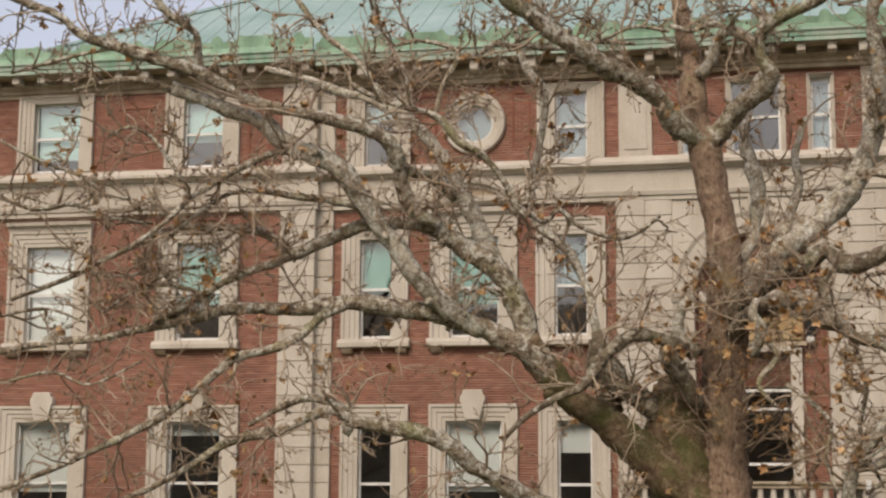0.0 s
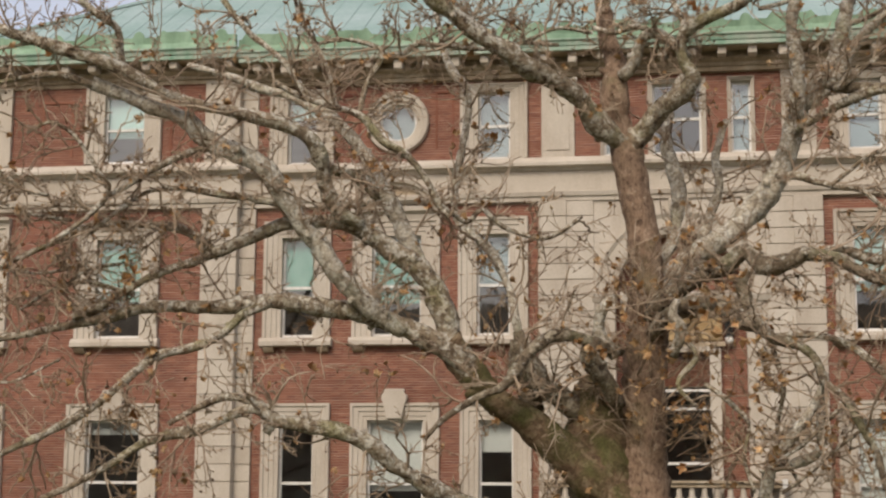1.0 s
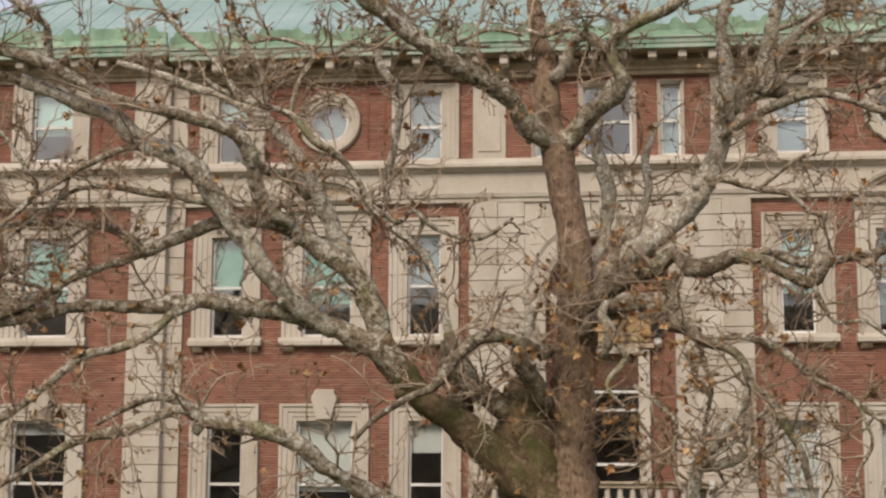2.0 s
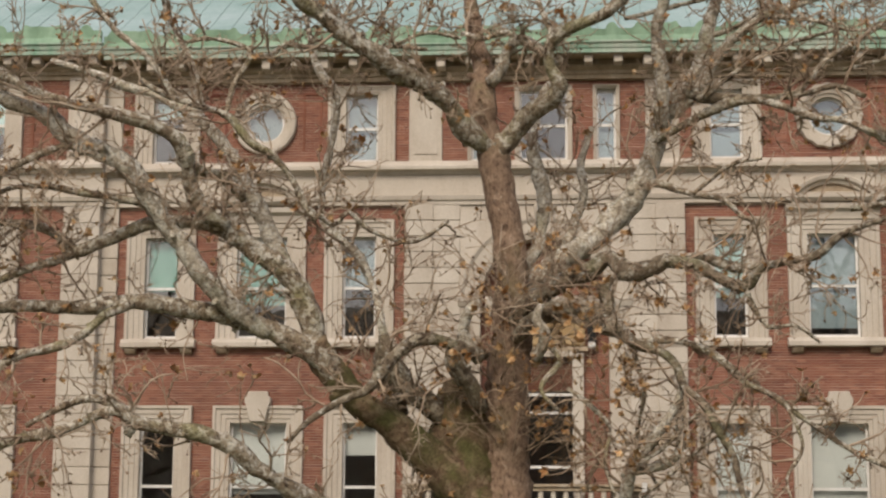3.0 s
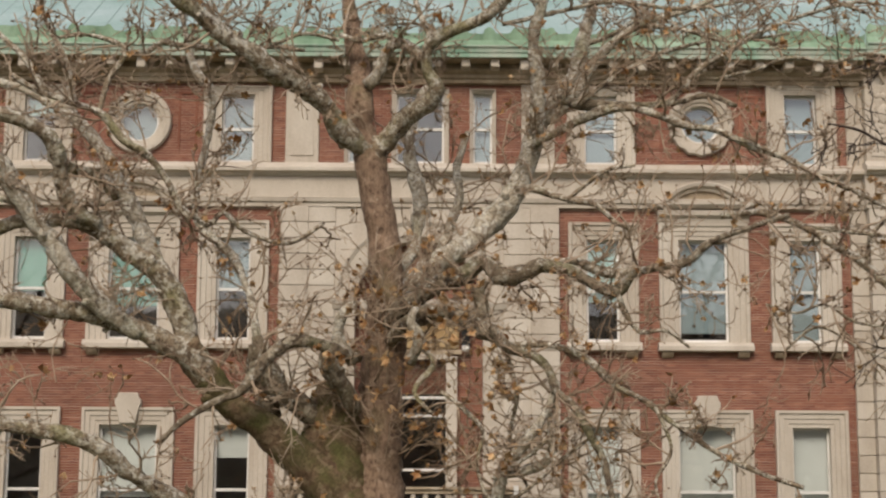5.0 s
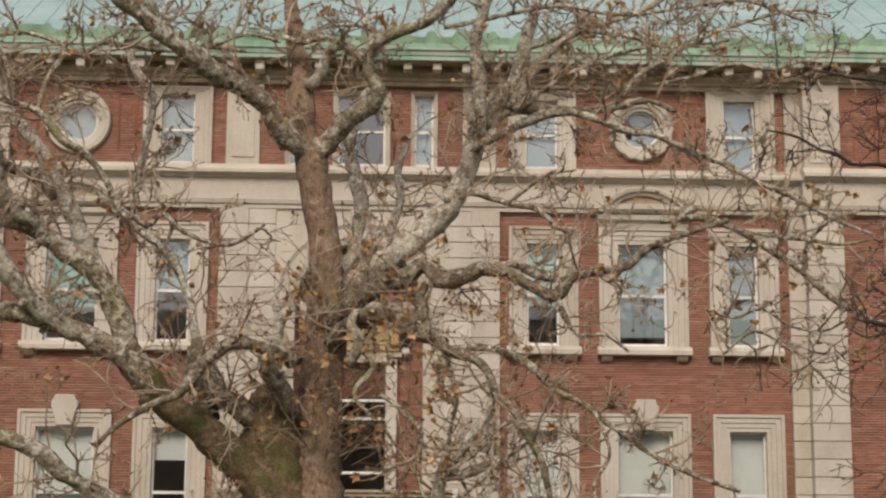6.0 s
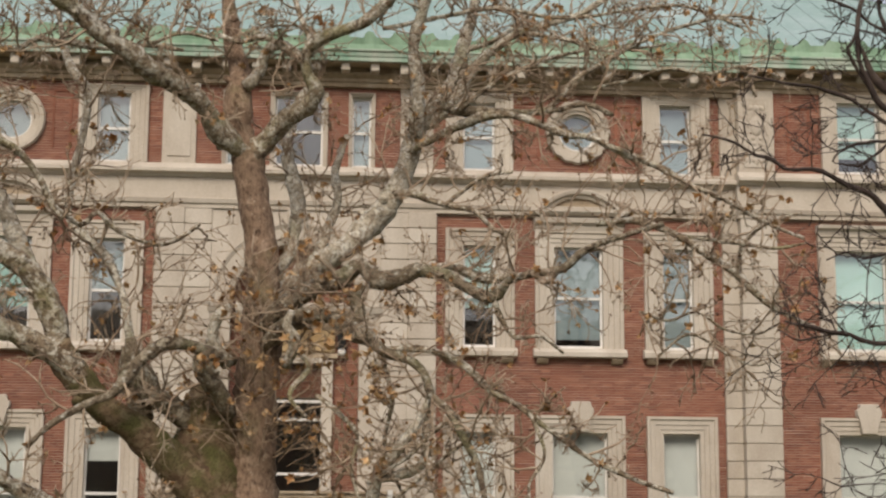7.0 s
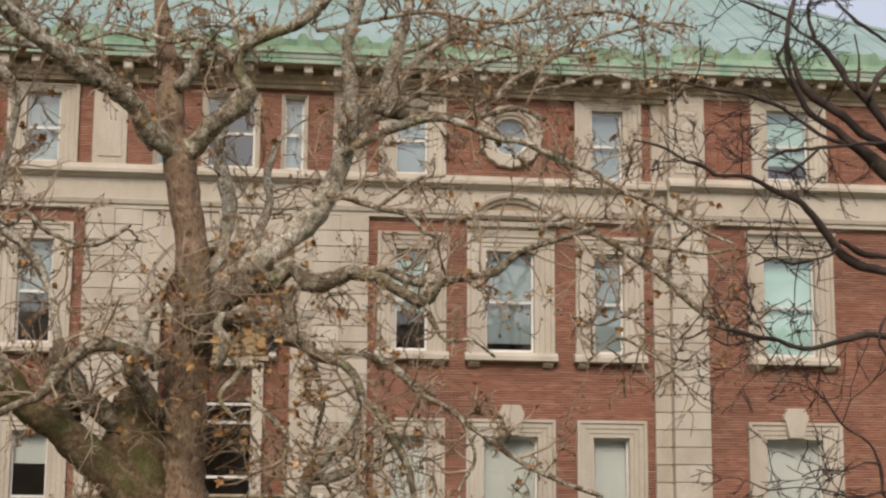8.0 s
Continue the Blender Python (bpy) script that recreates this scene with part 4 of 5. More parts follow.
limb("limb", BARK, (-5.48, 20.1, 4.25, 0.061), (-5.77, 19.9, 4.07, 0.073), (-6.01, 19.7, 3.78, 0.066), (-6.36, 19.6, 3.61, 0.059), (-6.71, 19.5, 3.55, 0.059), (-7.01, 19.4, 3.35, 0.059), (-7.27, 19.3, 3.07, 0.058), (-7.57, 19.2, 2.81, 0.055), (-8.06, 19.1, 2.52, 0.048), (-8.54, 19, 2.28, 0.045), (-9.1, 18.9, 2.03, 0.038), (-9.81, 18.8, 1.72, 0.032))
limb("limb", BARK, (-1.82, 21.6, 1.17, 0.181), (-2.44, 21.1, 1.4, 0.156), (-2.98, 20.7, 1.68, 0.139), (-3.38, 20.4, 1.88, 0.123), (-3.71, 20.2, 2.09, 0.115), (-4.01, 20, 2.35, 0.107), (-4.37, 19.8, 2.54, 0.1), (-4.79, 19.7, 2.61, 0.092), (-5.21, 19.6, 2.68, 0.085), (-5.48, 19.5, 2.83, 0.072), (-5.75, 19.4, 2.74, 0.078), (-6.09, 19.3, 2.56, 0.071), (-6.58, 19.2, 2.47, 0.061), (-6.84, 19.1, 2.37, 0.054), (-7.17, 19, 2.13, 0.045), (-7.57, 18.9, 1.87, 0.038), (-8.04, 18.8, 1.65, 0.032))
limb("limb", BARK, (-5.28, 19.6, 2.7, 0.066), (-5.41, 19.5, 2.87, 0.065), (-5.79, 19.4, 2.97, 0.049), (-6.09, 19.3, 2.85, 0.045), (-6.51, 19.2, 2.63, 0.032))
limb("limb", BARK, (-5.25, 19.6, 2.66, 0.066), (-5.34, 19.6, 2.53, 0.059))
limb("limb", BARK_GREY, (-0.94, 21.5, 3.69, 0.072), (-1.19, 21.2, 3.76, 0.085), (-1.51, 21, 3.85, 0.092), (-1.83, 20.9, 3.85, 0.091), (-2.09, 20.8, 3.67, 0.084), (-2.26, 20.7, 3.43, 0.076), (-2.44, 20.6, 3.18, 0.066), (-2.76, 20.5, 3.03, 0.048), (-3.15, 20.4, 2.78, 0.038), (-3.43, 20.3, 2.47, 0.031))
limb("limb", BARK_PALE, (-2.28, 21.2, 3.49, 0.064), (-2.28, 21.4, 3.81, 0.065), (-2.38, 21.5, 4.21, 0.061), (-2.51, 21.6, 4.7, 0.058), (-2.75, 21.7, 5.19, 0.062), (-3.12, 21.8, 5.5, 0.058), (-3.3, 21.9, 5.73, 0.051), (-3.27, 22, 6.32, 0.055), (-3.18, 22.1, 6.92, 0.056), (-3.14, 22.2, 7.57, 0.06), (-3.4, 22.3, 7.91, 0.056), (-3.54, 22.4, 8.33, 0.049), (-3.68, 22.5, 8.94, 0.041), (-3.91, 22.6, 9.52, 0.038))
limb("limb", BARK, (-3.21, 20.8, 5.46, 0.035), (-3.38, 20.8, 5.7, 0.049), (-3.51, 20.7, 6, 0.049), (-3.73, 20.6, 6.28, 0.052), (-4.06, 20.5, 6.47, 0.055), (-4.34, 20.5, 6.83, 0.052), (-4.7, 20.4, 6.95, 0.044), (-5.14, 20.3, 7.08, 0.041), (-5.5, 20.2, 7.29, 0.037))
limb("limb", BARK, (-3.36, 20.8, 5.67, 0.031), (-3, 21, 5.44, 0.035), (-2.79, 21.1, 5.63, 0.032), (-2.49, 21.2, 5.38, 0.032), (-2.04, 21.4, 5.27, 0.032), (-1.75, 21.6, 5.38, 0.033), (-1.48, 21.7, 5.62, 0.029))
limb("limb", BARK_GREY, (-0.57, 21.8, 4.22, 0.11), (-0.33, 21.5, 4.46, 0.13), (0.05, 21.3, 4.64, 0.129), (0.47, 21.1, 4.79, 0.12), (0.73, 21, 4.95, 0.106), (0.95, 20.9, 4.76, 0.126), (1.21, 20.8, 4.79, 0.112), (1.46, 20.7, 4.88, 0.104), (1.75, 20.6, 4.82, 0.09), (2, 20.5, 4.67, 0.076), (2.24, 20.4, 4.55, 0.068), (2.43, 20.3, 4.49, 0.075), (2.61, 20.2, 4.67, 0.061), (2.92, 20.1, 4.76, 0.061), (3.3, 20, 4.85, 0.06), (3.61, 19.9, 5.07, 0.057), (4.02, 19.8, 5.21, 0.043), (4.57, 19.7, 5.37, 0.033))
limb("limb", BARK, (1.46, 20.7, 4.87, 0.056), (1.92, 20.8, 4.97, 0.063), (2.19, 20.9, 4.85, 0.063), (2.51, 20.8, 4.79, 0.059), (2.78, 20.6, 4.82, 0.052))
limb("limb", BARK, (2.43, 20.3, 4.49, 0.037), (2.54, 20.3, 4.19, 0.034), (2.72, 20.3, 3.95, 0.031), (3.06, 20.2, 3.96, 0.027), (3.34, 20.2, 3.74, 0.024))
limb("limb", BARK_PALE, (-0.6, 22.3, 4.49, 0.127), (-0.27, 22.4, 4.88, 0.15), (0.14, 22.5, 5.16, 0.143), (0.5, 22.5, 5.45, 0.166), (0.87, 22.6, 5.82, 0.174), (1.16, 22.6, 6.17, 0.174), (1.38, 22.7, 6.57, 0.16), (1.51, 22.7, 6.99, 0.145), (1.63, 22.8, 7.44, 0.13), (1.91, 22.9, 7.77, 0.107), (2.17, 23, 8.23, 0.1), (2.32, 23.1, 8.74, 0.101), (2.45, 23.2, 9.21, 0.093), (2.57, 23.3, 9.78, 0.078))
limb("limb", BARK_PALE, (1.53, 22.7, 6.99, 0.091), (1.56, 22.5, 7.62, 0.098), (1.53, 22.4, 8.19, 0.098), (1.5, 22.3, 8.58, 0.09), (1.63, 22.2, 8.98, 0.082), (1.75, 22.1, 9.37, 0.067))
limb("limb", BARK_PALE, (1.68, 22.8, 7.36, 0.069), (2.09, 22.6, 7.68, 0.076), (2.37, 22.5, 8.12, 0.068), (2.69, 22.4, 8.43, 0.064), (3.01, 22.3, 8.67, 0.06), (3.41, 22.2, 8.8, 0.052), (3.88, 22.1, 8.92, 0.044), (4.27, 22, 9.13, 0.037))
limb("limb", BARK, (1.42, 22.6, 6.93, 0.061), (1.77, 22.3, 7.05, 0.067), (2.14, 22, 7.19, 0.066), (2.52, 21.8, 7.3, 0.066), (2.89, 21.6, 7.25, 0.058), (3.25, 21.4, 7.09, 0.054), (3.54, 21.3, 6.93, 0.05), (3.95, 21.1, 6.82, 0.042), (4.38, 21, 6.57, 0.039), (4.86, 20.9, 6.37, 0.039), (5.36, 20.8, 6.05, 0.035), (5.76, 20.7, 5.88, 0.028))
limb("limb", BARK_GREY, (1.93, 22.2, 7.52, 0.06), (2.23, 22, 7.4, 0.081), (2.56, 21.8, 7.34, 0.073), (2.97, 21.6, 7.3, 0.051), (3.48, 21.4, 7.29, 0.043), (3.86, 21.3, 7.36, 0.036), (4.21, 21.2, 7.19, 0.032))
limb("limb", BARK, (1.24, 22.5, 6.28, 0.053), (1.51, 22.2, 6.21, 0.056), (1.81, 22, 6.05, 0.052), (2.03, 21.9, 5.99, 0.048), (2.34, 21.8, 5.92, 0.04), (2.59, 21.7, 5.66, 0.033), (2.82, 21.7, 5.54, 0.025))
limb("limb", BARK, (1.94, 21.9, 6, 0.029), (2.16, 21.9, 6.19, 0.029), (2.5, 21.8, 6.41, 0.029), (2.88, 21.7, 6.46, 0.025))
limb("limb", BARK_GREY, (-0.53, 21.7, 3.98, 0.095), (-0.18, 21.3, 4.24, 0.114), (0.2, 21.1, 4.31, 0.099), (0.46, 21, 4.19, 0.099), (0.68, 20.9, 4.04, 0.119), (0.87, 20.8, 3.94, 0.098), (1.04, 20.7, 3.78, 0.076), (1.33, 20.6, 3.69, 0.062), (1.54, 20.5, 3.48, 0.062), (1.65, 20.4, 3.18, 0.058), (1.91, 20.3, 2.94, 0.054), (2.05, 20.2, 2.63, 0.054), (2.21, 20.1, 2.28, 0.051), (2.28, 20, 1.89, 0.044), (2.4, 19.9, 1.48, 0.037))
limb("limb", BARK, (1.08, 20.7, 3.79, 0.045), (1.44, 20.6, 3.82, 0.048), (1.8, 20.5, 3.74, 0.048), (2.11, 20.4, 3.56, 0.048), (2.41, 20.3, 3.25, 0.044), (2.75, 20.2, 3.06, 0.044), (3.01, 20.1, 2.84, 0.04), (3.34, 20, 2.59, 0.04), (3.66, 19.9, 2.37, 0.037), (4.18, 19.8, 2.12, 0.033), (4.63, 19.7, 1.97, 0.026))
limb("limb", BARK_PALE, (-0.43, 22.4, 5.03, 0.075), (-0.19, 22.8, 5.55, 0.092), (-0.15, 22.9, 6.03, 0.1), (-0.23, 23, 6.56, 0.1), (-0.32, 23.1, 7.01, 0.085), (-0.27, 23.2, 7.56, 0.062), (-0.06, 23.3, 8.02, 0.047))
limb("limb", BARK_PALE, (0.02, 22.5, 5.12, 0.068), (0.31, 22.9, 5.77, 0.077), (0.44, 23, 6.3, 0.069), (0.4, 23.1, 6.75, 0.058), (0.57, 23.2, 7.29, 0.047))
limb("limb", BARK_PALE, (0.82, 21, 1.58, 0.07), (0.98, 20.8, 2.16, 0.084), (1.19, 20.7, 2.52, 0.083), (1.4, 20.6, 2.77, 0.069), (1.54, 20.6, 2.99, 0.048), (1.64, 20.5, 3.31, 0.034))
limb("limb", BARK_PALE, (0.98, 20.8, 2.12, 0.049), (1.39, 20.9, 2.24, 0.077), (1.59, 20.9, 2.35, 0.063), (1.62, 20.9, 2.68, 0.06), (1.61, 20.8, 3.04, 0.052), (1.69, 20.7, 3.33, 0.035))
limb("limb", BARK_GREY, (-1, 21.6, 2.98, 0.094), (-1.13, 21.4, 3.26, 0.122), (-1.3, 21.2, 3.48, 0.128), (-1.37, 21.1, 3.68, 0.12), (-1.22, 21.1, 3.84, 0.057))
limb("limb", BARK_GREY, (-2.16, 21.8, 2.88, 0.146), (-2.22, 21.7, 3.22, 0.167), (-2.32, 21.6, 3.52, 0.145), (-2.39, 21.5, 3.9, 0.094))
limb("limb", BARK, (-7.23, 19.8, 4.36, 0.027), (-7.83, 19.7, 4.51, 0.03), (-8.26, 19.6, 4.43, 0.026), (-8.73, 19.6, 4.14, 0.023))
limb("limb", BARK, (-5.8, 19.6, 6.21, 0.039), (-6.28, 19.4, 6.19, 0.046), (-6.68, 19.2, 5.97, 0.042), (-7.09, 19.1, 5.7, 0.042), (-7.36, 19, 5.51, 0.038), (-7.62, 18.9, 5.2, 0.035), (-8.03, 18.8, 4.86, 0.028))
limb("limb", BARK, (-5.26, 19.9, 5.53, 0.047), (-5.67, 19.7, 5.59, 0.046), (-6.07, 19.5, 5.6, 0.042), (-6.58, 19.4, 5.69, 0.039), (-6.93, 19.3, 5.63, 0.032), (-7.27, 19.2, 5.36, 0.029), (-7.61, 19.1, 5.05, 0.029))
limb("limb", BARK, (-7.28, 19, 5.5, 0.038), (-7.49, 18.9, 5.9, 0.032), (-7.77, 18.8, 6.3, 0.028), (-8.05, 18.7, 6.44, 0.025), (-8.35, 18.7, 6.3, 0.022))
limb("limb", BARK, (-7.4, 19.7, 4.76, 0.026), (-7.84, 19.7, 4.7, 0.023), (-8.22, 19.7, 4.4, 0.023))
limb("limb", BARK, (-5.47, 21.9, 7.52, 0.044), (-5.87, 22.1, 8.07, 0.048), (-6.17, 22.2, 8.37, 0.048), (-6.51, 22.3, 8.69, 0.045), (-6.86, 22.4, 9.09, 0.045), (-7.17, 22.5, 9.6, 0.038))
limb("limb", BARK, (-5.02, 21.8, 7.14, 0.037), (-5.2, 22, 7.92, 0.041), (-5.47, 22.2, 8.42, 0.041), (-5.72, 22.3, 8.91, 0.037), (-5.88, 22.4, 9.48, 0.034))
limb("limb", BARK, (-4.41, 20.5, 6.86, 0.027), (-4.33, 20.6, 7.31, 0.035), (-4.13, 20.7, 7.78, 0.035), (-4.57, 20.7, 7.98, 0.031), (-5.01, 20.6, 7.92, 0.028))
limb("limb", BARK, (-4.13, 20.7, 7.78, 0.031), (-3.88, 20.8, 7.77, 0.035), (-3.67, 20.9, 7.95, 0.035), (-3.29, 21, 7.94, 0.035), (-2.85, 21.2, 7.94, 0.032), (-2.23, 21.4, 8.05, 0.029), (-1.76, 21.5, 8.03, 0.025))
limb("limb", BARK, (-0.33, 21.6, 8.09, 0.043), (-0.66, 21.7, 8.33, 0.036), (-0.98, 21.8, 8.28, 0.033), (-1.31, 21.9, 8.4, 0.029))
limb("limb", BARK, (0.02, 21.1, 8.02, 0.042), (-0.13, 21.2, 8.42, 0.043), (-0.25, 21.3, 8.86, 0.036))
limb("limb", BARK, (3.1, 22.3, 8.69, 0.034), (3.63, 22.1, 8.58, 0.033), (4.15, 21.9, 8.35, 0.029), (4.6, 21.8, 8.35, 0.026), (5.12, 21.7, 8.4, 0.022))
limb("limb", BARK, (2.32, 23.1, 8.65, 0.043), (2.8, 23.2, 8.85, 0.039), (3.24, 23.3, 9.23, 0.035), (3.61, 23.4, 9.62, 0.031))
limb("limb", BARK, (3.33, 21.4, 7.27, 0.032), (3.75, 21.5, 7.77, 0.036), (4.18, 21.6, 8.07, 0.036), (4.61, 21.7, 8.37, 0.033), (5.31, 21.8, 8.69, 0.029), (6.11, 21.9, 8.93, 0.026), (6.65, 22, 8.91, 0.018))
limb("limb", BARK, (2.09, 21.8, 7.37, 0.04), (2.51, 22, 7.73, 0.037), (3.02, 22.1, 8.08, 0.033), (3.53, 22.2, 8.3, 0.03), (4.14, 22.3, 8.49, 0.026))
limb("limb", BARK_GREY, (-1.2, 22.05, 2.5, 0.13), (-1.36, 21.9, 2.76, 0.155), (-1.71, 21.65, 3, 0.159), (-1.97, 21.5, 3.21, 0.144), (-2.12, 21.4, 3.47, 0.143), (-2.23, 21.3, 3.68, 0.107), (-2.33, 21.3, 3.98, 0.071))
limb("limb", BARK, (3.8, 20.3, 5.47, 0.037), (4.28, 20.2, 5.52, 0.044), (4.6, 20.1, 5.4, 0.047), (4.87, 20, 5.24, 0.047), (5.19, 19.9, 5.02, 0.05), (5.5, 19.8, 4.79, 0.05), (5.76, 19.7, 4.49, 0.046), (6.03, 19.6, 4.26, 0.039), (6.36, 19.6, 4.1, 0.033), (6.73, 19.6, 3.98, 0.023))
limb("burl", BARK_MOSS, (-1.17, 22, 1.66, 0.479), (-1.29, 21.95, 2.19, 0.46), (-1.33, 21.95, 2.61, 0.412), (-1.31, 21.95, 3, 0.353), (-1.27, 22, 3.31, 0.243), (-1.25, 22, 3.52, 0.133))
limb("limb", BARK, (4.13, 21, 6.7, 0.035), (4.83, 20.9, 6.4, 0.039), (5.2, 20.8, 6.15, 0.035), (5.72, 20.7, 5.89, 0.031), (6.17, 20.6, 5.62, 0.028), (6.68, 20.5, 5.38, 0.021))
limb("limb", BARK, (5.87, 21, 4.87, 0.021), (5.93, 20.9, 5.33, 0.025), (6.31, 20.8, 5.66, 0.021), (6.72, 20.7, 5.76, 0.017))
limb("limb", BARK, (5.03, 20.8, 5.44, 0.024), (5.71, 20.7, 5.34, 0.028), (6.28, 20.6, 5.25, 0.024), (6.72, 20.5, 5.32, 0.017))
limb("limb", BARK, (1.04, 22.2, 8.66, 0.033), (1.7, 22.3, 8.85, 0.034), (2.69, 22.2, 9.02, 0.033), (3.68, 22.1, 8.88, 0.03), (4.51, 22, 8.98, 0.029), (5.42, 21.9, 9.06, 0.026), (6.25, 21.8, 8.74, 0.022))
limb("limb", BARK, (4.03, 21.7, 7.71, 0.025), (4.59, 21.6, 7.84, 0.029), (5.06, 21.5, 7.98, 0.025), (5.62, 21.4, 7.89, 0.025), (6.17, 21.3, 7.99, 0.021), (6.72, 21.2, 7.8, 0.018))
limb("limb", BARK, (4.34, 20.2, 4.3, 0.02), (4.74, 20.3, 4.21, 0.024), (5.1, 20.2, 4.31, 0.02), (5.45, 20.1, 4.07, 0.02), (5.84, 20, 4.01, 0.017), (6.12, 19.9, 4.15, 0.013))
limb("limb", BARK, (4.59, 20.3, 3.72, 0.017), (5.04, 20.3, 4.03, 0.02), (5.55, 20.2, 3.73, 0.017), (5.9, 20.1, 3.61, 0.017), (6.18, 20, 3.79, 0.013))
limb("limb", BARK, (1.92, 20.3, 2.94, 0.027), (1.63, 20.4, 2.69, 0.027), (1.34, 20.5, 2.39, 0.024), (0.98, 20.6, 2.17, 0.021))
limb("limb", BARK, (2.07, 20.2, 2.6, 0.027), (1.76, 20.3, 2.37, 0.027), (1.4, 20.4, 2.04, 0.024), (1.08, 20.5, 1.81, 0.021))
limb("limb", BARK, (1, 20.8, 3.79, 0.028), (1.16, 20.9, 3.14, 0.025), (1.07, 21, 2.56, 0.025), (1.34, 21.1, 1.9, 0.021))
limb("limb", BARK, (2.88, 20.1, 2.95, 0.024), (3.07, 20.1, 2.45, 0.024), (2.85, 20.1, 2.03, 0.02), (2.95, 20.1, 1.69, 0.017))
limb("limb", BARK, (0.16, 21, 3.23, 0.032), (0.45, 20.9, 3, 0.032), (0.71, 20.8, 2.7, 0.028), (0.63, 20.7, 2.25, 0.024), (0.76, 20.6, 1.82, 0.021))
limb("limb", BARK, (-0.18, 21.2, 3.92, 0.043), (0.05, 21, 3.6, 0.039), (-0.18, 20.9, 3.22, 0.032), (0.05, 20.8, 2.91, 0.028))
limb("limb", BARK_PALE, (-1.02, 21.4, 3.64, 0.079), (-1.24, 21.2, 3.92, 0.092), (-1.18, 21.1, 4.22, 0.078), (-1.01, 21, 4.39, 0.049))
limb("limb", BARK_PALE, (-0.25, 21.3, 3.63, 0.064), (-0.14, 21.1, 3.91, 0.078), (-0.25, 21, 4.17, 0.063), (-0.14, 21, 4.36, 0.042))
limb("limb", BARK_GREY, (0.58, 21, 4.09, 0.092), (0.73, 21, 4.32, 0.092), (0.64, 21, 4.54, 0.077), (0.75, 21, 4.72, 0.056))
limb("limb", BARK, (-9.35, 19.5, 4.55, 0.023), (-9, 19.6, 4.71, 0.023), (-8.48, 19.7, 4.64, 0.023), (-7.88, 19.8, 4.79, 0.023))
limb("limb", BARK, (-9.98, 19, 5.63, 0.029), (-9.53, 19.1, 5.48, 0.029), (-9.02, 19.2, 5.55, 0.029), (-8.5, 19.3, 5.37, 0.026), (-7.98, 19.4, 5.3, 0.023))
limb("limb", BARK, (-9.86, 18.7, 6.33, 0.022), (-9.34, 18.8, 6.06, 0.025), (-8.82, 18.9, 5.87, 0.025), (-8.46, 19, 5.62, 0.022), (-8.18, 19.1, 5.58, 0.019))
limb("limb", BARK, (-9.7, 18.6, 7.21, 0.022), (-9.15, 18.6, 7.33, 0.025), (-8.64, 18.7, 7.47, 0.025), (-8.14, 18.8, 7.53, 0.022))
limb("limb", BARK, (-10.04, 19.3, 4.08, 0.023), (-9.45, 19.4, 4.18, 0.023), (-8.92, 19.5, 4.01, 0.02))
limb("limb", BARK, (-9.84, 19, 3.16, 0.019), (-9.18, 19.1, 3.31, 0.022), (-8.67, 19.2, 3.16, 0.019), (-8.02, 19.3, 3.46, 0.019))
limb("limb", BARK, (-2.2, 21.1, 7.96, 0.028), (-1.74, 21.2, 8.19, 0.028), (-1.28, 21.3, 8.13, 0.025))
limb("limb", BARK, (-2.9, 20.4, 8.03, 0.031), (-2.69, 20.5, 8.46, 0.031), (-2.54, 20.5, 8.78, 0.027))

# the crown goes on above: limbs that fork upwards from the boughs' ends
def upper_limb(start, way, length, r, depth):
    q = smooth_path(wander(crown.rng, start, way, length, r, r * 0.4, 0.16, 0.06), 0.12)
    v, f = [], []
    tube(q, 8, 0.3, start[0], v, f)
    mesh_of("limb", v, f, BARK_PALE, plane_tree)
    crown.along(q[len(q) // 4:], 2.2, 0.8, 2, 0.012)
    if depth:
        for i in (len(q) // 3, 2 * len(q) // 3):
            upper_limb(q[i, :3], (crown.rng.normal(0, 0.8), crown.rng.normal(0, 0.8), 0.8), length * 0.6, q[i, 3] * 0.7, depth - 1)


for x, y, z, r in ((-1.23, 22.5, 9.6, 0.098), (2.57, 23.3, 9.75, 0.078), (1.75, 22.1, 9.35, 0.067), (1.27, 20.3, 8.72, 0.061), (-3.48, 19.7, 8.56, 0.079),
                   (-3.91, 22.6, 9.5, 0.04), (-7.17, 22.5, 9.58, 0.04), (-5.88, 22.4, 9.46, 0.036), (4.27, 22, 9.12, 0.04)):
    upper_limb((x, y, z), (0.12 * x, 0.1 * (y - 22), 1), 3.6, r, 2)

# water shoots round the fork: straight and thin
crown.curl, crown.spurs = 0.12, 0
for i in range(64):
    z = crown.rng.uniform(2.3, 5.0)
    a = crown.rng.uniform(0, 2 * math.pi)
    at = (-0.68 + 0.3 * math.cos(a) + crown.rng.normal(0, 0.1), 22 - 0.3 * abs(math.sin(a)), z)
    crown.twig(at, (math.cos(a) * 1.1, -abs(math.sin(a)) * 0.6, crown.rng.uniform(-0.1, 1.2)), crown.rng.uniform(0.4, 1.2), crown.rng.uniform(0.006, 0.011), 1)
mesh_of("twig_tangle", crown.v, crown.f, TWIG, plane_tree, "tangle of fine bare twigs", "stuff")


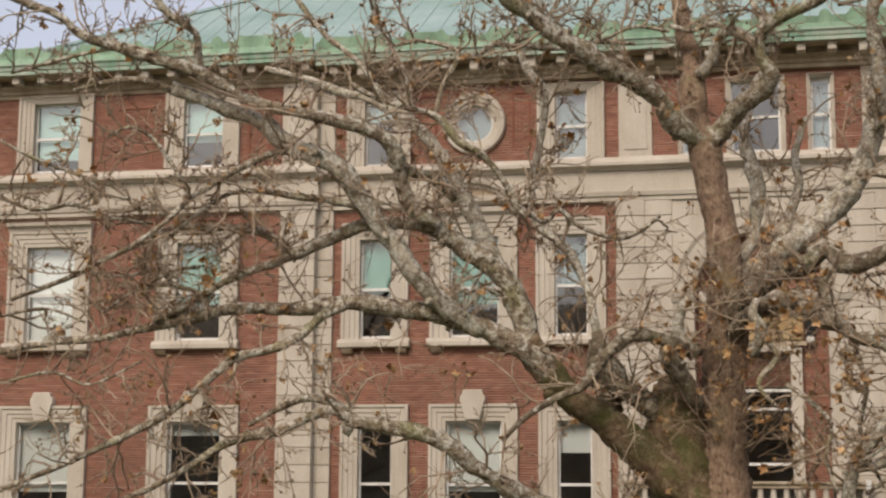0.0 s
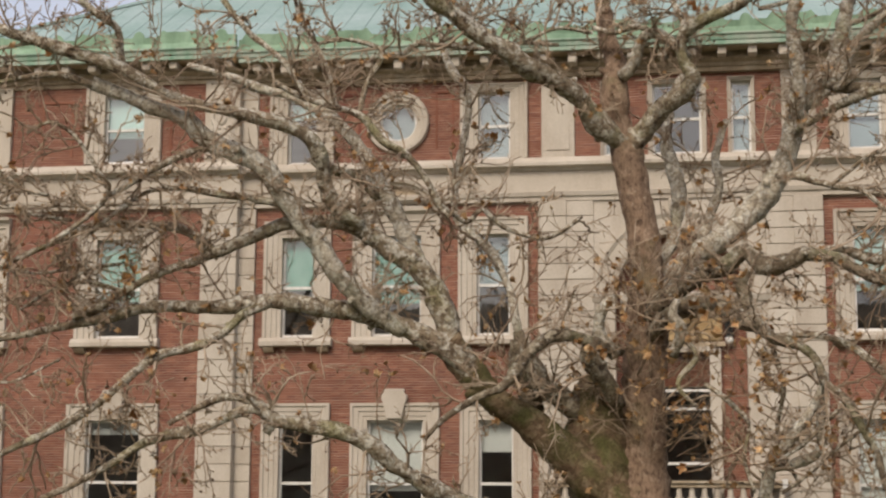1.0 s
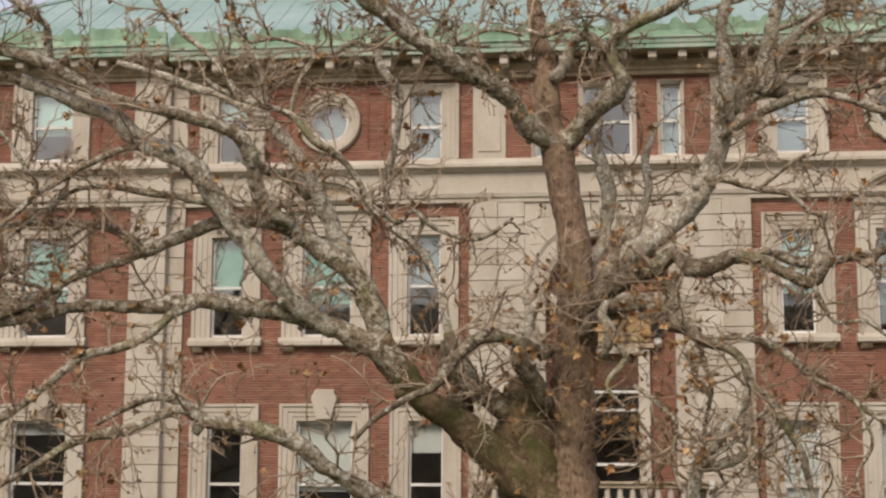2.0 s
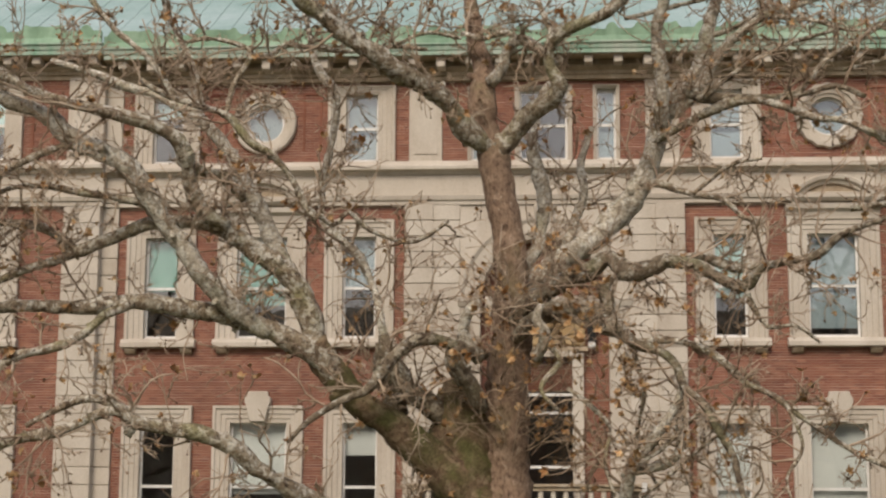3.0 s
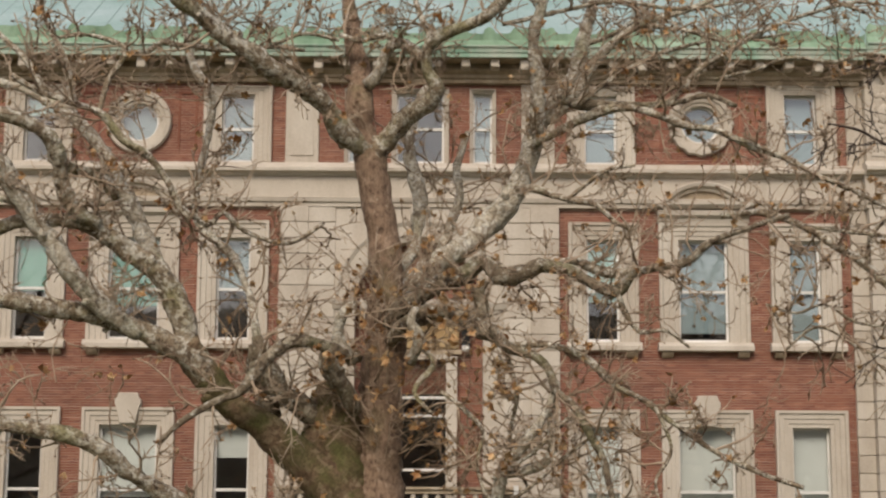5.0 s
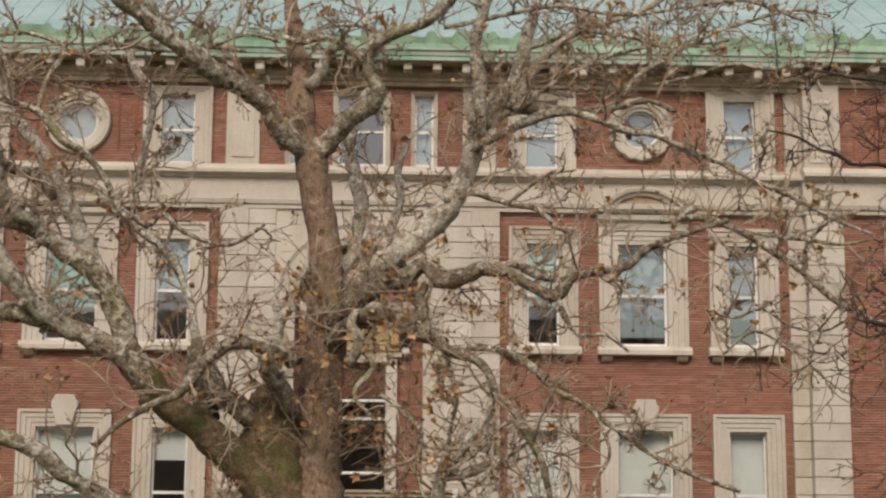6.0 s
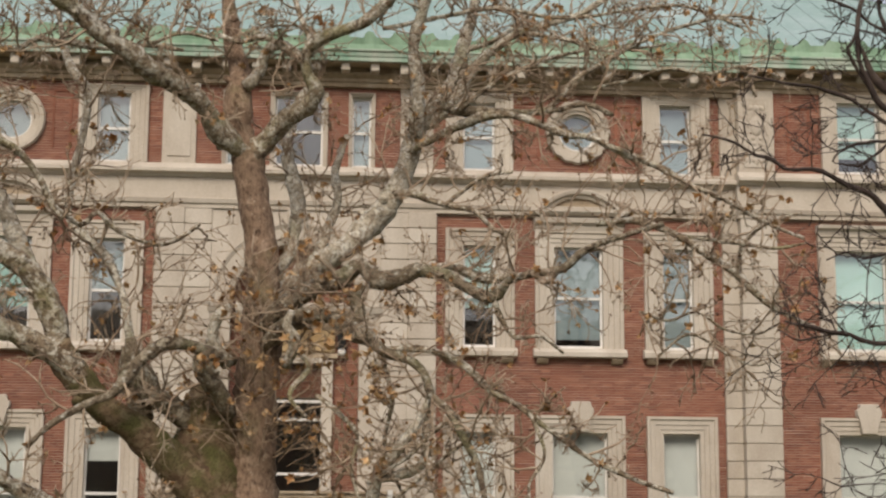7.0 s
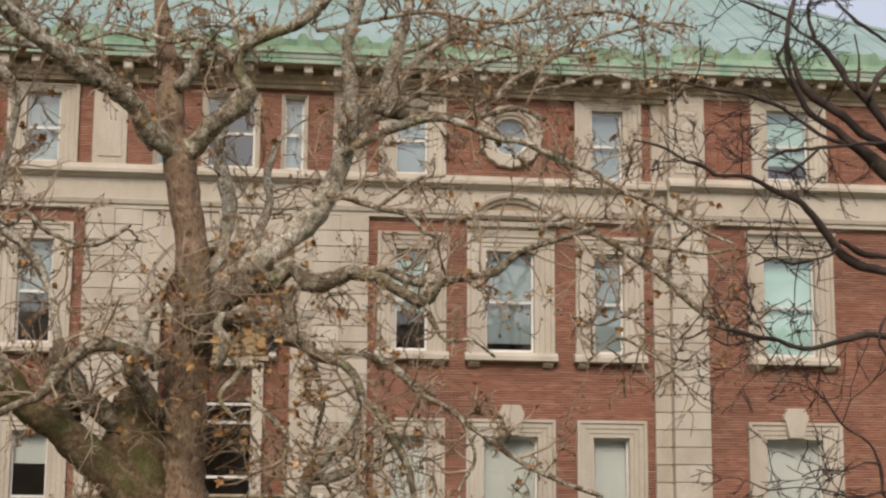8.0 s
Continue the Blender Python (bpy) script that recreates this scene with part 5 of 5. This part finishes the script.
def leaf_mesh(seed):
    """A shrivelled five-lobed leaf, folded and curled."""
    rng = np.random.default_rng(seed)
    bm = bmesh.new()
    mid = bm.verts.new((0, 0, 0))
    rim = []
    for i in range(11):
        a = radians(-160 + 320 * i / 10)
        r = 0.055 * (1.0 if i % 2 else 0.7) * rng.uniform(0.7, 1.25)
        x, y = r * math.sin(a), r * math.cos(a)
        rim.append(bm.verts.new((x, y, 0.8 * abs(x) + 9 * y * y + rng.normal(0, 0.012))))
    for a, b in zip(rim, rim[1:]):
        bm.faces.new((mid, a, b))
    bmesh.ops.solidify(bm, geom=bm.faces[:], thickness=0.0015)
    me = bpy.data.meshes.new("leaf")
    bm.to_mesh(me)
    bm.free()
    me.materials.append(LEAF)
    return me


leaves = [leaf_mesh(i) for i in range(4)]
tips = np.array(crown.tips)
near = np.exp(-((tips[:, 0] + 0.4) / 1.7) ** 2 - ((tips[:, 2] - 3.4) / 1.4) ** 2) + 0.08
pick = crown.rng.choice(len(tips), 290, False, near / near.sum())
for i in pick:
    ob = placed("leaf", leaves[i % 4], LEAF, plane_tree)
    ob.matrix_basis = pose(*tips[i], *crown.rng.uniform(-180, 180, 3)) @ Matrix.Scale(crown.rng.uniform(0.9, 1.8), 4)
def scatter(name, mesh, places, sizes, mat, label=""):
    """Many small copies of a mesh joined into one part."""
    co = np.array([v.co for v in mesh.vertices])
    fa = [tuple(p.vertices) for p in mesh.polygons]
    vs, fs = [], []
    for i, (p, k) in enumerate(zip(places, sizes)):
        turn = np.array(Euler(crown.rng.uniform(-3.1, 3.1, 3)).to_matrix())
        fs += [tuple(j + i * len(co) for j in f) for f in fa]
        vs.append(co @ turn.T * k + p)
    me = bpy.data.meshes.new(name)
    me.from_pydata(np.vstack(vs).tolist(), [], fs)
    return tagged(placed(name, me, mat, plane_tree, label), kind="stuff")


some = crown.rng.choice(len(tips), 1250, False, (near + 0.16) / (near + 0.16).sum())
for k in range(4):
    at = tips[some[k::4]]
    scatter("leaf_mass", leaves[k], at, crown.rng.uniform(0.6, 1.4, len(at)), LEAF, "scattered shrivelled tan leaves")
for k in range(4):
    at = tips[crown.rng.choice(len(tips), 170, False)]
    scatter("brown_leaf_mass", leaves[k], at, crown.rng.uniform(0.3, 0.6, len(at)), LEAF_BROWN, "curled dark brown leaves on the twigs")
bm = bmesh.new()
bmesh.ops.create_icosphere(bm, subdivisions=1, radius=1)
ball = bpy.data.meshes.new("ball")
bm.to_mesh(ball)
bm.free()
mids = np.array(crown.mids)
at = np.vstack([tips[crown.rng.choice(len(tips), 1500, False)], mids[crown.rng.choice(len(mids), 2400, False)]])
scatter("seed_ball_mass", ball, at, crown.rng.uniform(0.007, 0.020, len(at)), SEED, "small brown seed balls and buds")

dark_tree = tagged(new("dark_tree"), "dark-barked bare tree with crooked branches over the lawn", "tree")
dark_crown = Crown(11, 0.15, 0)


def dark_limb(*rows):
    q = smooth_path(rows, 0.1)
    q[:, 3] *= 0.82
    for k in range(3):
        q[:, k] += 0.03 * np.array([noise.noise((i * 0.33, k * 5.1, q[0, 2] * 3)) + 0.5 * noise.noise((i * 0.9, k * 3.7, q[-1, 2] * 3)) for i in range(len(q))])
    v, f = [], []
    tube(q, 10, 0.4, q[0, 0] * 3, v, f)
    mesh_of("limb", v, f, BARK_DARK, dark_tree)
    keep = q[q[:, 0] < 7.5]
    if len(keep) > 3:
        dark_crown.along(keep, 3.8, 0.7, 2, 0.006, dark_tree, BARK_DARK, 120)


dark_limb((10.7, 19, 4.6, 0.24), (8.91, 19, 5.57, 0.167), (8.23, 18.99, 6.12, 0.131), (7.95, 18.98, 6.33, 0.109), (7.72, 18.98, 6.49, 0.087), (7.56, 18.97, 6.64, 0.065), (7.35, 18.96, 6.78, 0.051), (7.16, 18.95, 6.92, 0.047), (7.04, 18.94, 7.16, 0.047), (6.97, 18.93, 7.42, 0.044), (6.94, 18.92, 7.72, 0.047), (6.97, 18.92, 7.98, 0.044), (7.04, 18.91, 8.23, 0.037), (7.1, 18.9, 8.51, 0.033))
dark_limb((10.7, 19.1, 5, 0.18), (8.95, 19.2, 6.06, 0.125), (8.35, 19.23, 6.48, 0.096), (8.04, 19.26, 6.68, 0.081), (7.79, 19.29, 6.91, 0.074), (7.53, 19.31, 7.08, 0.067), (7.36, 19.34, 7.26, 0.056), (7.21, 19.37, 7.48, 0.045), (7.13, 19.4, 7.75, 0.034))
dark_limb((10.68, 19, 5.5, 0.18), (8.89, 18.9, 6.14, 0.124), (8.47, 18.93, 6.5, 0.102), (8.2, 18.96, 6.76, 0.08), (8.02, 18.99, 7.01, 0.073), (7.88, 19.01, 7.16, 0.059), (7.77, 19.04, 7.33, 0.051), (7.67, 19.07, 7.53, 0.048), (7.53, 19.1, 7.74, 0.048), (7.39, 19.13, 7.88, 0.041), (7.24, 19.16, 7.97, 0.033), (7.1, 19.19, 8.1, 0.03), (6.9, 19.21, 8.23, 0.026), (6.7, 19.24, 8.33, 0.026), (6.48, 19.27, 8.4, 0.022), (6.23, 19.3, 8.51, 0.019))
dark_limb((7.38, 19.1, 7.87, 0.029), (7.33, 19.13, 8.1, 0.03), (7.32, 19.17, 8.31, 0.026), (7.43, 19.2, 8.56, 0.022))
dark_limb((7.94, 18.9, 6.98, 0.044), (8.05, 18.86, 7.2, 0.044), (8.15, 18.82, 7.35, 0.044), (8.33, 18.78, 7.52, 0.04), (8.56, 18.74, 7.89, 0.033), (8.69, 18.7, 8.41, 0.022))
dark_limb((7.98, 18.9, 6.99, 0.033), (7.86, 18.9, 7.16, 0.029), (7.89, 18.9, 7.37, 0.026), (7.89, 18.9, 7.6, 0.018), (7.84, 18.9, 7.9, 0.015))
dark_limb((10.7, 19.3, 7.3, 0.1), (9, 19.3, 7.69, 0.053), (8.71, 19.33, 7.88, 0.038), (8.47, 19.37, 7.98, 0.034), (8.2, 19.4, 8.19, 0.03), (8.02, 19.43, 8.33, 0.023), (7.84, 19.47, 8.55, 0.019), (7.7, 19.5, 8.71, 0.015))
dark_limb((7.18, 19, 6.93, 0.029), (6.97, 18.96, 7.24, 0.029), (6.84, 18.92, 7.47, 0.029), (6.79, 18.88, 7.57, 0.029), (6.87, 18.84, 7.69, 0.025), (6.91, 18.8, 7.81, 0.018))
dark_limb((7.73, 19, 6.45, 0.036), (7.52, 18.94, 6.47, 0.036), (7.31, 18.88, 6.52, 0.032), (7.07, 18.82, 6.65, 0.029), (6.87, 18.76, 6.77, 0.029), (6.66, 18.7, 6.88, 0.029), (6.42, 18.64, 6.92, 0.025), (6.18, 18.58, 6.95, 0.021), (5.94, 18.52, 6.96, 0.021), (5.64, 18.46, 6.97, 0.018), (5.33, 18.4, 7.01, 0.014))
dark_limb((10.7, 19, 5, 0.07), (8.71, 18.8, 6.42, 0.051), (8.15, 18.76, 6.42, 0.036), (7.77, 18.73, 6.39, 0.029), (7.46, 18.69, 6.35, 0.029), (7.22, 18.65, 6.3, 0.025), (7.02, 18.61, 6.28, 0.025), (6.74, 18.57, 6.21, 0.021), (6.52, 18.54, 6.11, 0.018), (6.42, 18.5, 5.98, 0.014))
dark_limb((7.23, 18.6, 6.29, 0.025), (7.05, 18.58, 6.15, 0.025), (6.89, 18.56, 6.03, 0.025), (6.76, 18.54, 5.93, 0.021), (6.57, 18.52, 5.94, 0.014), (6.42, 18.5, 5.96, 0.011))
dark_limb((10.6, 18.9, 4.2, 0.16), (8.7, 18.8, 4.65, 0.093), (8.08, 18.76, 4.77, 0.071), (7.71, 18.73, 4.84, 0.064), (7.48, 18.69, 4.96, 0.064), (7.32, 18.66, 5.13, 0.063), (7.17, 18.62, 5.33, 0.056), (7.02, 18.59, 5.48, 0.046), (6.85, 18.55, 5.6, 0.042), (6.6, 18.52, 5.67, 0.039), (6.37, 18.48, 5.78, 0.035), (6.15, 18.45, 5.88, 0.031), (5.92, 18.41, 5.84, 0.031), (5.74, 18.38, 5.85, 0.031), (5.61, 18.34, 5.95, 0.028), (5.43, 18.31, 6, 0.024), (5.21, 18.27, 6.09, 0.021), (4.99, 18.24, 6.17, 0.017), (4.7, 18.2, 6.2, 0.014))
dark_limb((10.6, 18.9, 4.3, 0.1), (8.71, 18.8, 4.97, 0.057), (8.07, 18.73, 4.96, 0.05), (7.76, 18.65, 4.97, 0.046), (7.54, 18.57, 5.03, 0.039), (7.37, 18.5, 5.1, 0.031))
dark_limb((7.33, 18.5, 4.99, 0.031), (7.25, 18.48, 4.9, 0.024), (6.95, 18.46, 4.82, 0.024), (6.72, 18.44, 4.78, 0.021), (6.5, 18.42, 4.83, 0.017), (6.24, 18.4, 4.73, 0.014))
dark_limb((10.6, 18.8, 3.6, 0.12), (8.57, 18.6, 3.84, 0.063), (7.95, 18.55, 3.9, 0.049), (7.66, 18.51, 3.92, 0.049), (7.35, 18.46, 3.85, 0.041), (7.07, 18.42, 3.76, 0.034), (6.81, 18.37, 3.72, 0.034), (6.61, 18.33, 3.78, 0.031), (6.46, 18.28, 3.83, 0.027), (6.23, 18.24, 3.85, 0.027), (5.97, 18.19, 3.89, 0.03), (5.79, 18.15, 3.91, 0.024), (5.61, 18.1, 3.96, 0.017))
dark_limb((6.46, 18.3, 3.81, 0.02), (6.21, 18.27, 3.81, 0.017), (5.92, 18.25, 3.73, 0.017), (5.74, 18.23, 3.75, 0.013), (5.56, 18.2, 3.85, 0.01))
dark_limb((10.6, 18.8, 3.9, 0.06), (8.48, 18.5, 4.39, 0.032), (8.18, 18.5, 4.27, 0.028), (7.92, 18.5, 4.15, 0.024), (7.83, 18.5, 3.95, 0.024), (7.85, 18.5, 3.81, 0.024), (7.92, 18.5, 3.69, 0.021), (8.07, 18.5, 3.5, 0.017))
dark_limb((10.75, 18.9, 2, 0.06), (8.35, 18.5, 1.83, 0.031), (7.88, 18.49, 1.89, 0.024), (7.8, 18.48, 2.16, 0.024), (7.76, 18.46, 2.36, 0.024), (7.68, 18.45, 2.53, 0.021), (7.54, 18.44, 2.66, 0.02), (7.36, 18.42, 2.76, 0.017), (7.15, 18.41, 3, 0.014), (7.05, 18.4, 3.23, 0.01))
dark_limb((7.74, 18.4, 2.36, 0.02), (7.55, 18.4, 2.37, 0.02), (7.4, 18.4, 2.3, 0.017), (7.19, 18.4, 2.25, 0.014), (6.98, 18.4, 2.28, 0.01), (6.76, 18.4, 2.18, 0.01))
dark_limb((10.8, 18.9, 1.9, 0.05), (8.43, 18.5, 2.03, 0.027), (8.06, 18.48, 2.01, 0.02), (7.62, 18.45, 1.99, 0.017), (7.33, 18.43, 1.95, 0.014), (7.04, 18.4, 2.03, 0.014), (6.82, 18.38, 2.07, 0.01), (6.6, 18.35, 2.07, 0.01), (6.31, 18.32, 2.02, 0.01), (6.03, 18.3, 2.14, 0.007))
q = smooth_path([(11.1, 19.1, -0.1, 0.42), (11.0, 19.05, 1.2, 0.36), (10.85, 19.0, 2.8, 0.34), (10.7, 19.0, 4.6, 0.32), (10.6, 19.1, 6.4, 0.22), (10.8, 19.3, 8.5, 0.12), (10.7, 19.4, 10.5, 0.04)], 0.2)
v, f = [], []
tube(q, 14, 0.12, 3, v, f)
mesh_of("trunk", v, f, BARK_DARK, dark_tree)
mesh_of("twig_tangle", dark_crown.v, dark_crown.f, BARK_DARK, dark_tree, "", "stuff")


# ---- bare trees across the lawn, seen mirrored in the windows ----
def bare_tree(seed, height):
    rng = np.random.default_rng(seed)
    tree = tagged(new("lawn_tree"), "tall bare tree across the lawn", "tree", "trees across the lawn")
    v, f, tv, tf = [], [], [], []

    def grow(start, way, length, r, depth):
        q = wander(rng, start, way, length, r, r * 0.55, 0.16, 0.05)
        tube(smooth_path(q, 0.5) if depth > 2 else q, 8 if depth > 2 else 4, 0, 0, v if depth > 2 else tv, f if depth > 2 else tf)
        if depth:
            for k in range(4 if depth < 4 else 6):
                i = rng.integers(2, 7)
                d = np.array(way) / np.linalg.norm(way) * 0.6 + rng.normal(0, 0.6, 3) + (0, 0, 0.15)
                grow(q[i, :3], d, length * rng.uniform(0.45, 0.7), q[i, 3] * 0.6, depth - 1)

    grow((0, 0, -0.1), (0, 0, 1), height * 0.6, height * 0.02, 4)
    mesh_of("trunk", v, f, BARK_TRUNK, tree)
    mesh_of("twig_tangle", tv, tf, TWIG, tree, "", "stuff")
    return tree


first = bare_tree(3, 26)
first.location = (6, -14, 0)
for x, y, turn in ((-9, -18, 70), (15, -20, 150), (-20, -16, 230), (25, -17, 300), (-34, -19, 20), (37, -20, 110)):
    copy_thing(first, pose(x, y, 0, 0, 0, turn))


# ---- bricks: every one its own body; a stretch beside the pilaster as single objects ----
def bricks_of(f):
    rng = np.random.default_rng(int(abs(f[0] * 100) + abs(f[2] * 10)))
    rows = []
    n = int((f[3] - f[2]) / COURSE)
    for i in range(n):
        h = f[2] + i * COURSE
        for a, b in gaps(f, h + COURSE / 2):
            u = a - BRICK_L * (0.5 if i % 2 else 0.0) - (a % BRICK_L)
            while u < b:
                p, q = max(u, a) + 0.0035, min(u + BRICK_L, b) - 0.0035
                if q - p > 0.03:
                    rows.append((p, q, h))
                u += BRICK_L
    return np.array(rows), rng


def brick_mesh(rows, y, rng):
    m = len(rows)
    x0, x1, z0 = rows[:, 0] + AX, rows[:, 1] + AX, rows[:, 2] + EYE + 0.005
    z1 = z0 + COURSE - 0.015
    out = y + rng.uniform(-0.002, 0.002, m)
    back = np.full(m, y + 0.02)
    corner = lambda x, yy, z: np.stack([x, yy, z], 1)
    v = np.stack([corner(x0, out, z0), corner(x1, out, z0), corner(x1, out, z1), corner(x0, out, z1),
                  corner(x0, back, z0), corner(x1, back, z0), corner(x1, back, z1), corner(x0, back, z1)], 1).reshape(-1, 3)
    quad = np.array([(0, 1, 2, 3), (1, 5, 6, 2), (4, 0, 3, 7), (3, 2, 6, 7), (4, 5, 1, 0)])
    faces = (quad[None] + 8 * np.arange(m)[:, None, None]).reshape(-1, 4)
    me = bpy.data.meshes.new("brickwork")
    me.vertices.add(len(v))
    me.vertices.foreach_set("co", v.ravel())
    me.loops.add(faces.size)
    me.loops.foreach_set("vertex_index", faces.ravel())
    me.polygons.add(len(faces))
    me.polygons.foreach_set("loop_start", np.arange(0, faces.size, 4))
    me.update(calc_edges=True)
    me.shade_flat()
    return me


single = bpy.data.meshes.new("brick")
bm = boxes((0.0035, BRICK_L - 0.0035, 0, 0.02, 0.005, COURSE - 0.01))
bm.to_mesh(single)
bm.free()
left = 300
for f, wall in zip(fields, walls):
    rows, rng = bricks_of(f)
    keep = np.ones(len(rows), bool)
    if f[0] == 3.57:            # the field beside the arch, between first and second floor
        for i, (p, q, h) in enumerate(rows):
            if left and 2.75 < h < 3.9 and 4.0 < p < 8.6 and q - p > BRICK_L - 0.009:
                ob = placed("brick", single, BRICK_ONE, wall)
                ob.location = (p - 0.0035 + AX, f[4] + rng.uniform(-0.003, 0.003), h + EYE)
                keep[i] = False
                left -= 1
    tagged(placed("brickwork", brick_mesh(rows[keep], f[4], rng), BRICK_MASS, wall), kind="stuff")
